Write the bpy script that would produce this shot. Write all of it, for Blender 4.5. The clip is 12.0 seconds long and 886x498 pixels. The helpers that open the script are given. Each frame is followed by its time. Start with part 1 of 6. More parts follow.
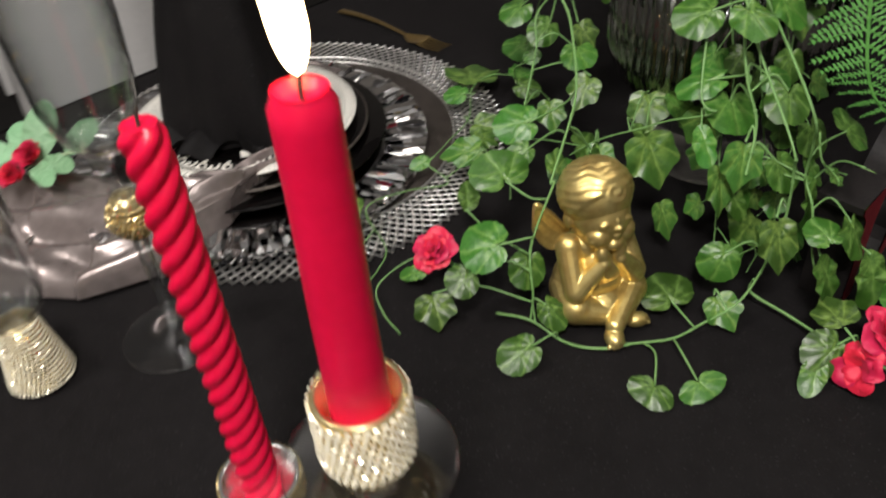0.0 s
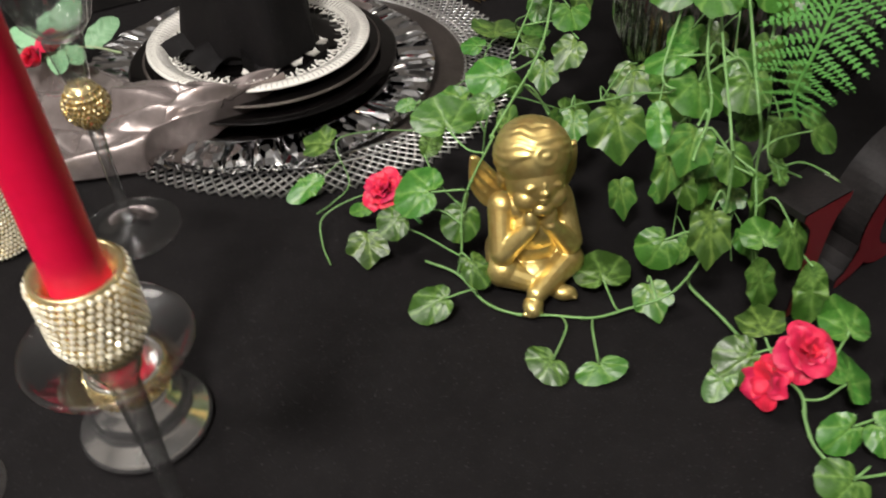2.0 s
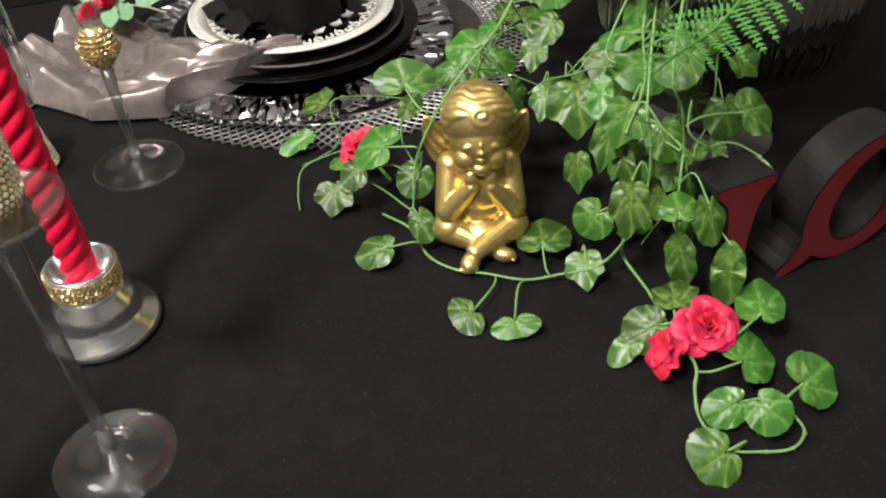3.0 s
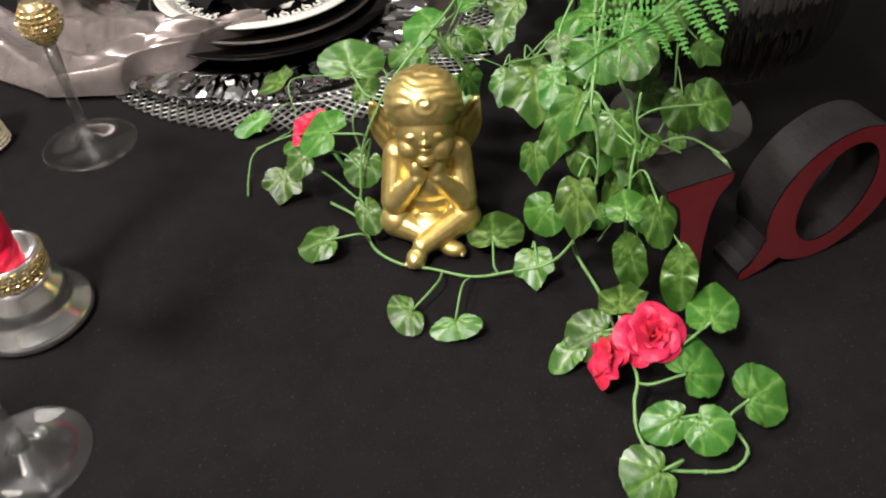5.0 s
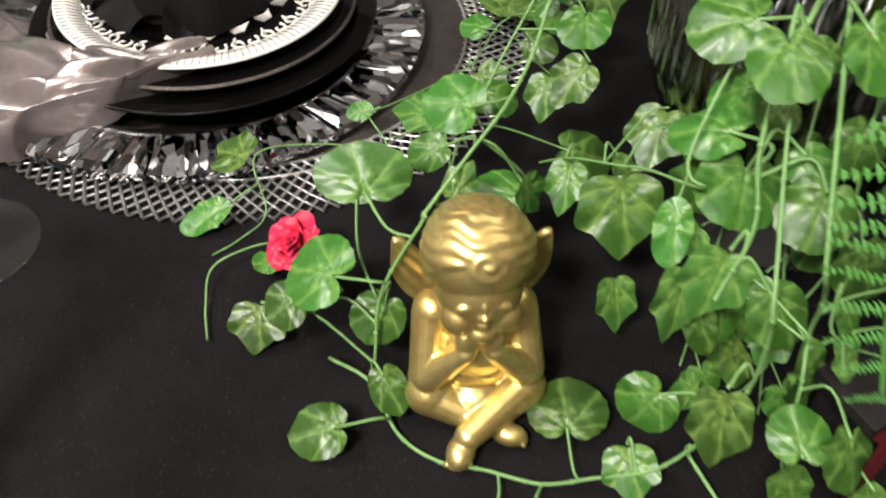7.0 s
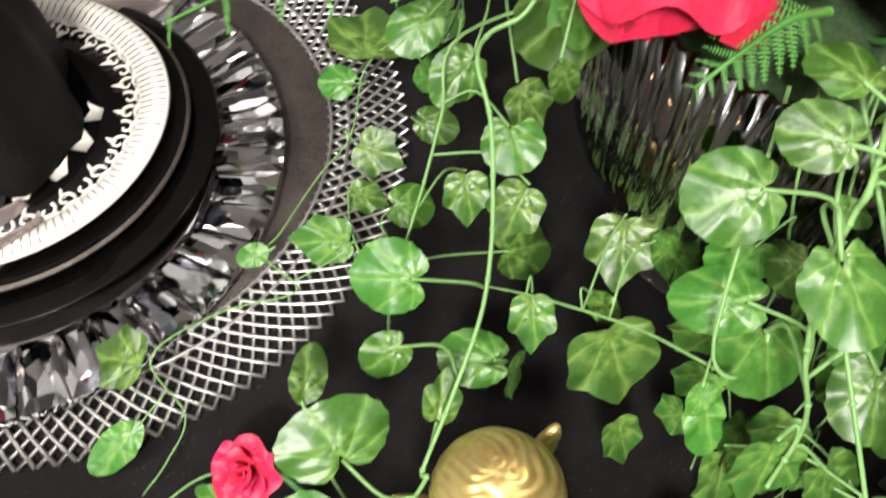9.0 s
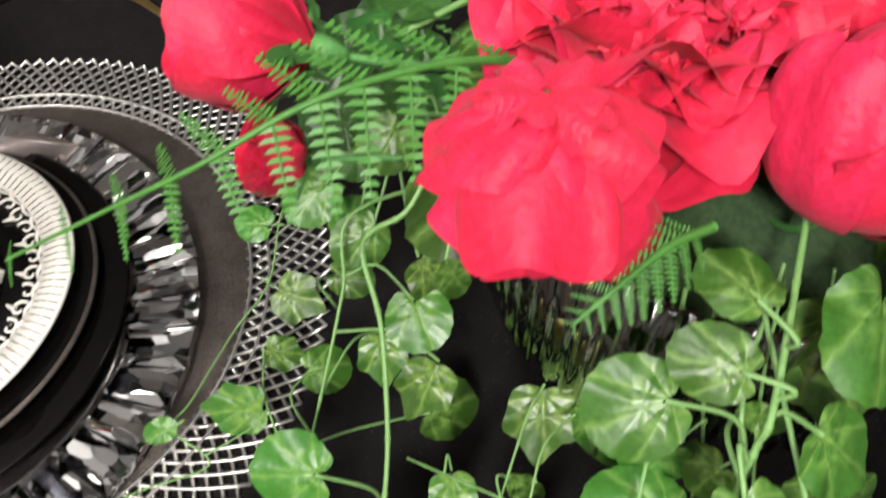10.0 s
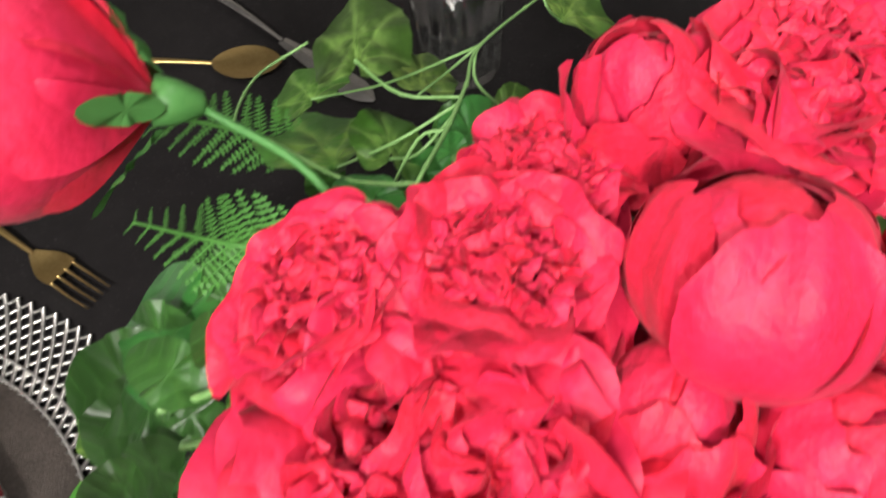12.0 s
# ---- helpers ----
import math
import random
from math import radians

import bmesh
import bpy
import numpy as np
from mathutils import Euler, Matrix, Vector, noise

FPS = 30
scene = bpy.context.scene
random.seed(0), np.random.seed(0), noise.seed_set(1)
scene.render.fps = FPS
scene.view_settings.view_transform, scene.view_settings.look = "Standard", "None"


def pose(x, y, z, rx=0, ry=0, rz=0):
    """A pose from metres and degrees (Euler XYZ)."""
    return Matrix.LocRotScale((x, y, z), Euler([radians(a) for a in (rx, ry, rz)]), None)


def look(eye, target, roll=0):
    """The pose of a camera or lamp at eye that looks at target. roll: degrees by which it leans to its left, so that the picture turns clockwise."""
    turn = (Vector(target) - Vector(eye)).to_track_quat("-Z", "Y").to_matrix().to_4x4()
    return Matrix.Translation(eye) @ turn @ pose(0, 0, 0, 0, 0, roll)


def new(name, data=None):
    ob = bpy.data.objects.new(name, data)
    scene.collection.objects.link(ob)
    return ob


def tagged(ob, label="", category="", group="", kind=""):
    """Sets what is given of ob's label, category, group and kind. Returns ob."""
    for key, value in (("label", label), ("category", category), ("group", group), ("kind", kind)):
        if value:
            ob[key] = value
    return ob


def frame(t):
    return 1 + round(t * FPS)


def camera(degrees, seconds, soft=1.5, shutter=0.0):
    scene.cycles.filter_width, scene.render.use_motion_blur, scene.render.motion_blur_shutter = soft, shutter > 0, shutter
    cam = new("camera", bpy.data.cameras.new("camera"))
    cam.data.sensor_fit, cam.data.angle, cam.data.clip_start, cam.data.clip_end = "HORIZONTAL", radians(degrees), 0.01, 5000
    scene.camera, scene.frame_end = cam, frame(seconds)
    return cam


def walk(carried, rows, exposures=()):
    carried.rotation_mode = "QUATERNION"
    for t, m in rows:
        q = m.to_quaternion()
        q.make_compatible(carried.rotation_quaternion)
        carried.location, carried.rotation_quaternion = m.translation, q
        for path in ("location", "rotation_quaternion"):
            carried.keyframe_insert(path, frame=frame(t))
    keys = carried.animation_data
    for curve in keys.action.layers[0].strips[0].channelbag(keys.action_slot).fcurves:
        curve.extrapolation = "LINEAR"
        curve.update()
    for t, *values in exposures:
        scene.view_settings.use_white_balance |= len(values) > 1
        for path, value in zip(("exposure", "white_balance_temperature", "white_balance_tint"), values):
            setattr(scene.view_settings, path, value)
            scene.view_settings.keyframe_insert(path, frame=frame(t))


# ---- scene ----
cam = camera(57.0, 12.0, soft=2.0, shutter=0.5)
PATH = [
    (0, (0.045, 0.025, 0.416), (-0.066, 1.56, -0.862), -4.4),
    (0.5, (0.109, -0.016, 0.419), (-0.255, 1.468, -0.872), -5.4),
    (1, (0.143, -0.021, 0.426), (-0.295, 1.463, -0.842), -5.0),
    (1.5, (0.148, 0.023, 0.406), (-0.239, 1.497, -0.889), -3.5),
    (2, (0.171, 0.035, 0.398), (-0.218, 1.476, -0.933), -1.7),
    (2.5, (0.243, 0.025, 0.391), (-0.318, 1.425, -0.921), -2.2),
    (4.5, (0.339, 0.055, 0.383), (-0.396, 1.352, -0.95), -4.2),
    (5, (0.333, 0.078, 0.38), (-0.366, 1.365, -0.982), -3.7),
    (5.5, (0.309, 0.116, 0.383), (-0.342, 1.397, -1.008), -3.8),
    (6, (0.272, 0.156, 0.381), (-0.304, 1.435, -1.044), -2.3),
    (6.5, (0.227, 0.195, 0.37), (-0.282, 1.473, -1.082), 0.2),
    (7, (0.186, 0.239, 0.357), (-0.292, 1.488, -1.13), 1.1),
    (9, (0.0976, 0.3825, 0.4007), (0.0615, 1.4312, -1.3019), 0.72),
    (9.5, (0.1149, 0.4096, 0.4084), (0.1196, 1.5237, -1.2526), 0.73),
    (10, (0.1295, 0.4423, 0.4139), (0.1356, 1.5838, -1.2283), -0.52),
    (10.5, (0.1436, 0.4792, 0.4225), (0.1544, 1.5977, -1.2355), -2.51),
    (11, (0.1579, 0.512, 0.4258), (0.1907, 1.6393, -1.2259), -3.08),
    (11.5, (0.1806, 0.5471, 0.428), (0.2359, 1.6757, -1.2222), -3.80),
    (12, (0.2015, 0.5888, 0.4324), (0.2701, 1.6841, -1.2396), -5.42),
]
walk(cam, [(t, look(eye, target, roll)) for t, eye, target, roll in PATH],
     [(0.0, -0.38), (1.2, -0.36), (2.5, 0.0), (5.5, 0.2), (7.0, 0.27), (9.0, 0.6), (10.5, 0.1), (11.5, 0.2), (12.0, 0.45)])

# ---- light ----
world = bpy.data.worlds.new("room_air")
scene.world = world
world.use_nodes = True
world.node_tree.nodes["Background"].inputs["Color"].default_value = (0.9, 0.93, 1.0, 1)
world.node_tree.nodes["Background"].inputs["Strength"].default_value = 0.03


def added_globe_light(at, radius, watts, color):
    lamp = bpy.data.lights.new("added_globe_light", "POINT")
    lamp.shadow_soft_size, lamp.energy, lamp.color = radius, watts, color
    ob = new("added_globe_light", lamp)
    ob.location = at
    return tagged(ob, "warm white point light added overhead, its source unseen", "lamp light", kind="structure")


# Assumed overhead lamps, unseen, added and placed to light table and ceiling.
LAMPS = [(-0.05, -0.6, 142.0), (-0.85, 0.1, 54.0), (0.75, 1.1, 10.0)]
for lx, ly, lw in LAMPS:
    added_globe_light((lx, ly, 1.5), 0.15, lw, (1.0, 0.955, 0.915))


# ---- materials ----
def node(nt, kind, **values):
    n = nt.nodes.new(kind)
    for key, value in values.items():
        n.inputs[key.replace("_", " ")].default_value = value
    return n


def material(name, color, rough=0.5, metal=0.0, other=None, scale=40.0, amount=0.5, bump=0.0, bump_scale=400.0, rough_to=None, coords="Object",
             spec=0.5, trans=0.0, ior=1.45, coat=0.0, sheen=0.0, sub=0.0, per_object=0.0):
    m = bpy.data.materials.new(name)
    m.use_nodes = True
    nt = m.node_tree
    b = nt.nodes["Principled BSDF"]

    def put(key, value):
        b.inputs[key].default_value = value

    put("Base Color", (*color, 1)), put("Roughness", rough), put("Metallic", metal), put("Specular IOR Level", spec)
    put("Transmission Weight", trans), put("IOR", ior), put("Coat Weight", coat), put("Sheen Weight", sheen)
    if sub:
        put("Subsurface Weight", sub), put("Subsurface Radius", (0.004, 0.001, 0.0007))
    tc = nt.nodes.new("ShaderNodeTexCoord")
    out = None
    if other is not None:
        big, fine = node(nt, "ShaderNodeTexNoise", Scale=scale, Detail=4.0), node(nt, "ShaderNodeTexNoise", Scale=scale * 7, Detail=3.0)
        nt.links.new(tc.outputs[coords], big.inputs["Vector"]), nt.links.new(tc.outputs[coords], fine.inputs["Vector"])
        add = nt.nodes.new("ShaderNodeMath")
        add.operation = "ADD"
        nt.links.new(big.outputs["Fac"], add.inputs[0]), nt.links.new(fine.outputs["Fac"], add.inputs[1])
        ramp = nt.nodes.new("ShaderNodeMapRange")
        ramp.inputs["From Min"].default_value, ramp.inputs["From Max"].default_value = 1.0 - amount * 0.5, 1.0 + amount * 0.5
        nt.links.new(add.outputs[0], ramp.inputs["Value"])
        mix = nt.nodes.new("ShaderNodeMix")
        mix.data_type = "RGBA"
        mix.inputs["A"].default_value, mix.inputs["B"].default_value = (*color, 1), (*other, 1)
        nt.links.new(ramp.outputs["Result"], mix.inputs["Factor"])
        out = mix.outputs["Result"]
        if rough_to is not None:
            rr = nt.nodes.new("ShaderNodeMapRange")
            rr.inputs["To Min"].default_value, rr.inputs["To Max"].default_value = rough, rough_to
            nt.links.new(ramp.outputs["Result"], rr.inputs["Value"]), nt.links.new(rr.outputs["Result"], b.inputs["Roughness"])
        nt.links.new(out, b.inputs["Base Color"])
    if per_object and out is not None:
        info, hsv = nt.nodes.new("ShaderNodeObjectInfo"), nt.nodes.new("ShaderNodeHueSaturation")
        mr = nt.nodes.new("ShaderNodeMapRange")
        mr.inputs["To Min"].default_value, mr.inputs["To Max"].default_value = 1 - per_object, 1 + per_object
        nt.links.new(info.outputs["Random"], mr.inputs["Value"]), nt.links.new(mr.outputs["Result"], hsv.inputs["Value"])
        hue = nt.nodes.new("ShaderNodeMapRange")
        hue.inputs["To Min"].default_value, hue.inputs["To Max"].default_value = 0.5 - 0.06 * per_object, 0.5 + 0.02 * per_object
        nt.links.new(info.outputs["Random"], hue.inputs["Value"]), nt.links.new(hue.outputs["Result"], hsv.inputs["Hue"])
        nt.links.new(out, hsv.inputs["Color"]), nt.links.new(hsv.outputs["Color"], b.inputs["Base Color"])
    if bump:
        n = node(nt, "ShaderNodeTexNoise", Scale=bump_scale, Detail=3.0)
        bp = node(nt, "ShaderNodeBump", Strength=bump, Distance=0.001)
        nt.links.new(tc.outputs[coords], n.inputs["Vector"])
        nt.links.new(n.outputs["Fac"], bp.inputs["Height"]), nt.links.new(bp.outputs["Normal"], b.inputs["Normal"])
    return m


def cloth_material(name, color, other, weave, rough=0.85, strength=0.35):
    """Woven cloth: crossed threads in the relief, a little lint and wear in the colour."""
    m = material(name, color, rough, other=other, scale=9, amount=0.7, spec=0.12)
    nt = m.node_tree
    b, tc = nt.nodes["Principled BSDF"], nt.nodes["Texture Coordinate"]
    waves = []
    for direction in ("X", "Y"):
        w = node(nt, "ShaderNodeTexWave", Scale=weave, Distortion=1.5)
        w.bands_direction = direction
        nt.links.new(tc.outputs["Object"], w.inputs["Vector"])
        waves.append(w)
    add = nt.nodes.new("ShaderNodeMath")
    add.operation = "MULTIPLY"
    nt.links.new(waves[0].outputs["Fac"], add.inputs[0]), nt.links.new(waves[1].outputs["Fac"], add.inputs[1])
    slub = node(nt, "ShaderNodeTexNoise", Scale=55, Detail=6.0)
    nt.links.new(tc.outputs["Object"], slub.inputs["Vector"])
    both = nt.nodes.new("ShaderNodeMath")
    both.operation = "ADD"
    nt.links.new(add.outputs[0], both.inputs[0]), nt.links.new(slub.outputs["Fac"], both.inputs[1])
    lint = node(nt, "ShaderNodeTexNoise", Scale=620.0, Detail=1.0)
    nt.links.new(tc.outputs["Object"], lint.inputs["Vector"])
    specks = nt.nodes.new("ShaderNodeMapRange")
    specks.inputs["From Min"].default_value, specks.inputs["From Max"].default_value = 0.66, 0.80
    nt.links.new(lint.outputs["Fac"], specks.inputs["Value"])
    dust = nt.nodes.new("ShaderNodeMix")
    dust.data_type = "RGBA"
    dust.inputs["B"].default_value = (color[0] * 4 + 0.01, color[1] * 4 + 0.01, color[2] * 4 + 0.01, 1) if color[0] < 0.1 else (*color, 1)
    nt.links.new(specks.outputs["Result"], dust.inputs["Factor"])
    nt.links.new(b.inputs["Base Color"].links[0].from_socket, dust.inputs["A"]), nt.links.new(dust.outputs["Result"], b.inputs["Base Color"])
    bp = node(nt, "ShaderNodeBump", Strength=strength, Distance=0.0006)
    nt.links.new(both.outputs[0], bp.inputs["Height"]), nt.links.new(bp.outputs["Normal"], b.inputs["Normal"])
    return m


def glitter(nt, b, tc, scale, strength):
    """Tiny facets turned every way, for glitter paint."""
    v = node(nt, "ShaderNodeTexVoronoi", Scale=scale)
    nt.links.new(tc.outputs["Object"], v.inputs["Vector"])
    bp = node(nt, "ShaderNodeBump", Strength=strength, Distance=0.0015)
    sep = nt.nodes.new("ShaderNodeSeparateColor")
    nt.links.new(v.outputs["Color"], sep.inputs["Color"])
    nt.links.new(sep.outputs["Red"], bp.inputs["Height"])
    return bp, sep


def thin_glass(name, tint, ior, rough, ripple=0.0, amount=0.0, least=0.1):
    """Thin clear glass: what lies behind shows through, gloss grows towards the edges; ripple adds cut or moulded unevenness."""
    m = bpy.data.materials.new(name)
    m.use_nodes = True
    nt = m.node_tree
    nt.nodes.remove(nt.nodes["Principled BSDF"])
    clear, gloss = nt.nodes.new("ShaderNodeBsdfTransparent"), nt.nodes.new("ShaderNodeBsdfGlossy")
    clear.inputs["Color"].default_value, gloss.inputs["Roughness"].default_value = (*tint, 1), rough
    edge, mix = nt.nodes.new("ShaderNodeLayerWeight"), nt.nodes.new("ShaderNodeMixShader")
    edge.inputs["Blend"].default_value = 0.5
    power, fres = nt.nodes.new("ShaderNodeMath"), nt.nodes.new("ShaderNodeMath")
    power.operation, fres.operation, fres.use_clamp = "POWER", "MULTIPLY_ADD", True
    power.inputs[1].default_value = 3.6 / ior
    fres.inputs[1].default_value, fres.inputs[2].default_value = 0.9, least
    nt.links.new(edge.outputs["Facing"], power.inputs[0]), nt.links.new(power.outputs[0], fres.inputs[0])
    tc = nt.nodes.new("ShaderNodeTexCoord")
    n = node(nt, "ShaderNodeTexNoise", Scale=ripple or 40.0, Detail=2.0)
    bp = node(nt, "ShaderNodeBump", Strength=amount or 0.03, Distance=0.002)
    nt.links.new(tc.outputs["Object"], n.inputs["Vector"]), nt.links.new(n.outputs["Fac"], bp.inputs["Height"])
    nt.links.new(bp.outputs["Normal"], gloss.inputs["Normal"]), nt.links.new(bp.outputs["Normal"], edge.inputs["Normal"])
    nt.links.new(fres.outputs[0], mix.inputs["Fac"])
    nt.links.new(clear.outputs[0], mix.inputs[1]), nt.links.new(gloss.outputs[0], mix.inputs[2])
    nt.links.new(mix.outputs[0], nt.nodes["Material Output"].inputs["Surface"])
    return m


def leaf_material(name, dark, light, vein, rough=0.36, radial=True):
    """Printed fabric leaf: veins fanned from the stalk (or feathered), a paler middle, glossy patches."""
    m = material(name, dark, rough, other=light, scale=3.0, amount=1.2, coords="Object", spec=0.5, coat=0.06, per_object=0.42)
    nt = m.node_tree
    b, tc = nt.nodes["Principled BSDF"], nt.nodes["Texture Coordinate"]
    sep = nt.nodes.new("ShaderNodeSeparateXYZ")
    nt.links.new(tc.outputs["Object"], sep.inputs["Vector"])

    def math_node(op, a, c=None):
        n = nt.nodes.new("ShaderNodeMath")
        n.operation = op
        for i, v in enumerate((a, c)):
            if v is None:
                continue
            if isinstance(v, (int, float)):
                n.inputs[i].default_value = v
            else:
                nt.links.new(v, n.inputs[i])
        return n.outputs[0]

    x, y = sep.outputs["X"], sep.outputs["Y"]
    wob = node(nt, "ShaderNodeTexNoise", Scale=5.0, Detail=2.0)
    nt.links.new(tc.outputs["Object"], wob.inputs["Vector"])
    if radial:
        ang = math_node("ARCTAN2", x, math_node("SUBTRACT", y, 0.16))
        wave = math_node("ABSOLUTE", math_node("SINE", math_node("ADD", math_node("MULTIPLY", ang, 4.5), math_node("MULTIPLY", wob.outputs["Fac"], 1.1))))
    else:
        wave = math_node("ABSOLUTE", math_node("SINE", math_node("MULTIPLY", math_node("SUBTRACT", y, math_node("MULTIPLY", math_node("ABSOLUTE", x), 0.8)), 16.0)))
    line = nt.nodes.new("ShaderNodeMapRange")
    line.inputs["From Min"].default_value, line.inputs["From Max"].default_value = 0.0, 0.42
    line.inputs["To Min"].default_value, line.inputs["To Max"].default_value = 0.38, 0.0
    nt.links.new(wave, line.inputs["Value"])
    base_link = b.inputs["Base Color"].links[0].from_socket
    mix = nt.nodes.new("ShaderNodeMix")
    mix.data_type = "RGBA"
    mix.inputs["B"].default_value = (*vein, 1)
    nt.links.new(line.outputs["Result"], mix.inputs["Factor"]), nt.links.new(base_link, mix.inputs["A"])
    r2 = math_node("ADD", math_node("MULTIPLY", x, x), math_node("MULTIPLY", math_node("SUBTRACT", y, 0.3), math_node("SUBTRACT", y, 0.3)))
    mid = nt.nodes.new("ShaderNodeMapRange")
    mid.inputs["From Min"].default_value, mid.inputs["From Max"].default_value = 0.0, 0.16
    mid.inputs["To Min"].default_value, mid.inputs["To Max"].default_value = 0.65, 0.0
    nt.links.new(r2, mid.inputs["Value"])
    blot = node(nt, "ShaderNodeTexNoise", Scale=6.0, Detail=5.0)
    nt.links.new(tc.outputs["Object"], blot.inputs["Vector"])
    spread = nt.nodes.new("ShaderNodeMapRange")
    spread.inputs["From Min"].default_value, spread.inputs["From Max"].default_value = 0.4, 0.65
    nt.links.new(blot.outputs["Fac"], spread.inputs["Value"])
    mix2 = nt.nodes.new("ShaderNodeMix")
    mix2.data_type = "RGBA"
    mix2.inputs["B"].default_value = (*vein, 1)
    nt.links.new(math_node("MULTIPLY", mid.outputs["Result"], spread.outputs["Result"]), mix2.inputs["Factor"])
    nt.links.new(mix.outputs["Result"], mix2.inputs["A"])
    nt.links.new(mix2.outputs["Result"], b.inputs["Base Color"])
    bp = node(nt, "ShaderNodeBump", Strength=0.13 if radial else 0.08, Distance=0.015)
    nt.links.new(wave, bp.inputs["Height"]), nt.links.new(bp.outputs["Normal"], b.inputs["Normal"])
    return m


CLOTH = cloth_material("black_tablecloth_weave", (0.0056, 0.0049, 0.0051), (0.0092, 0.0082, 0.0085), 420)
NAPKIN_BLACK = cloth_material("black_napkin_weave", (0.0065, 0.006, 0.0065), (0.01, 0.009, 0.009), 500, 0.6)
SATIN = material("silver_grey_satin", (0.25, 0.21, 0.20), 0.27, 0.72, other=(0.45, 0.385, 0.37), scale=14, amount=0.8, bump=1.0, bump_scale=50)
WHITE_CLOTH = cloth_material("white_chair_cloth", (0.72, 0.71, 0.7), (0.8, 0.79, 0.78), 300)
RED_WAX = material("red_candle_wax", (0.68, 0.006, 0.052), 0.33, other=(0.58, 0.004, 0.038), scale=30, amount=0.8, sub=0.12, bump=0.08, bump_scale=120)
WICK = material("burnt_wick", (0.012, 0.01, 0.01), 0.9, other=(0.05, 0.04, 0.03), scale=300)
PETAL = material("red_fabric_petal", (0.46, 0.005, 0.024), 0.55, other=(0.62, 0.020, 0.066), scale=2.2, amount=0.9, bump=0.8, bump_scale=8, sheen=0.04, spec=0.35, per_object=0.08)
PETAL_DARK = material("deep_red_fabric_petal", (0.50, 0.006, 0.030), 0.5, other=(0.62, 0.022, 0.065), scale=2.5, amount=0.9, bump=0.4, bump_scale=6, sheen=0.03, per_object=0.15)
STEM = material("green_plastic_stem", (0.12, 0.26, 0.075), 0.42, other=(0.19, 0.34, 0.12), scale=60, amount=0.9, spec=0.4)
CALYX = material("green_flower_base", (0.055, 0.18, 0.045), 0.42, other=(0.085, 0.25, 0.065), scale=60, amount=0.9, spec=0.4)
STEM_PALE = material("pale_wired_stem", (0.30, 0.32, 0.20), 0.5, other=(0.2, 0.3, 0.14), scale=60)
LEAF_ROUND = leaf_material("round_ivy_leaf_print", (0.015, 0.066, 0.009), (0.050, 0.155, 0.020), (0.20, 0.34, 0.08))
LEAF_IVY = leaf_material("pointed_ivy_leaf_print", (0.020, 0.070, 0.012), (0.055, 0.150, 0.024), (0.24, 0.36, 0.08))
LEAF_ROSE = leaf_material("dark_rose_leaf", (0.015, 0.070, 0.014), (0.030, 0.108, 0.020), (0.042, 0.130, 0.024), 0.34, radial=False)
LEAF_SAGE = leaf_material("sage_green_leaf", (0.12, 0.25, 0.13), (0.17, 0.32, 0.17), (0.24, 0.4, 0.24), 0.55, radial=False)
FERN = material("green_plastic_fern", (0.034, 0.130, 0.020), 0.46, other=(0.080, 0.23, 0.045), scale=50, amount=0.9, spec=0.35)
SILVER = material("silver_foil", (0.72, 0.71, 0.69), 0.32, 0.9, other=(0.6, 0.59, 0.57), scale=80, bump=0.1)
SILVER_DISC = material("dull_silver_mesh", (0.105, 0.088, 0.078), 0.38, 0.55, other=(0.040, 0.033, 0.029), scale=60, amount=0.8, bump=0.7, bump_scale=900)
CHROME = material("silvered_glass", (0.95, 0.95, 0.94), 0.19, 0.97, other=(0.88, 0.88, 0.87), scale=25, bump=0.35, bump_scale=60)
GLASS = thin_glass("clear_glass", (0.97, 0.98, 0.98), 1.5, 0.012)
RIB_GLASS = thin_glass("smoky_ribbed_glass", (0.50, 0.46, 0.41), 1.7, 0.06, 0.0, 0.0, 0.2)
CHARGER_BASE = thin_glass("pressed_clear_glass", (0.8, 0.8, 0.82), 1.5, 0.05)
STEM_GLASS = thin_glass("solid_clear_glass", (0.93, 0.94, 0.94), 2.4, 0.2, 60, 0.15, 0.3)
CRYSTAL = thin_glass("cut_crystal", (0.72, 0.73, 0.80), 1.6, 0.05, 120, 0.1, 0.62)


def cut_facets(m, amount):
    """Small flat cuts, each turned its own way, differing from block to block."""
    nt = m.node_tree
    tc, info = nt.nodes["Texture Coordinate"], nt.nodes.new("ShaderNodeObjectInfo")
    gloss, edge = nt.nodes["Glossy BSDF"], nt.nodes["Layer Weight"]

    def vec(op, a, c):
        n = nt.nodes.new("ShaderNodeVectorMath")
        n.operation = op
        for i, v in enumerate((a, c)):
            if isinstance(v, tuple):
                n.inputs[i].default_value = v
            else:
                nt.links.new(v, n.inputs[i])
        return n.outputs[0]

    moved = vec("ADD", vec("MULTIPLY", tc.outputs["Object"], (1.0, 0.35, 1.0)), info.outputs["Random"])
    cells = node(nt, "ShaderNodeTexVoronoi", Scale=170.0)
    nt.links.new(moved, cells.inputs["Vector"])
    lean = vec("MULTIPLY", vec("SUBTRACT", cells.outputs["Color"], (0.5, 0.5, 0.5)), (amount, amount, amount * 0.5))
    turned = vec("NORMALIZE", vec("ADD", nt.nodes.new("ShaderNodeNewGeometry").outputs["Normal"], lean), (0.0, 0.0, 0.0))
    nt.links.new(turned, gloss.inputs["Normal"]), nt.links.new(turned, edge.inputs["Normal"])


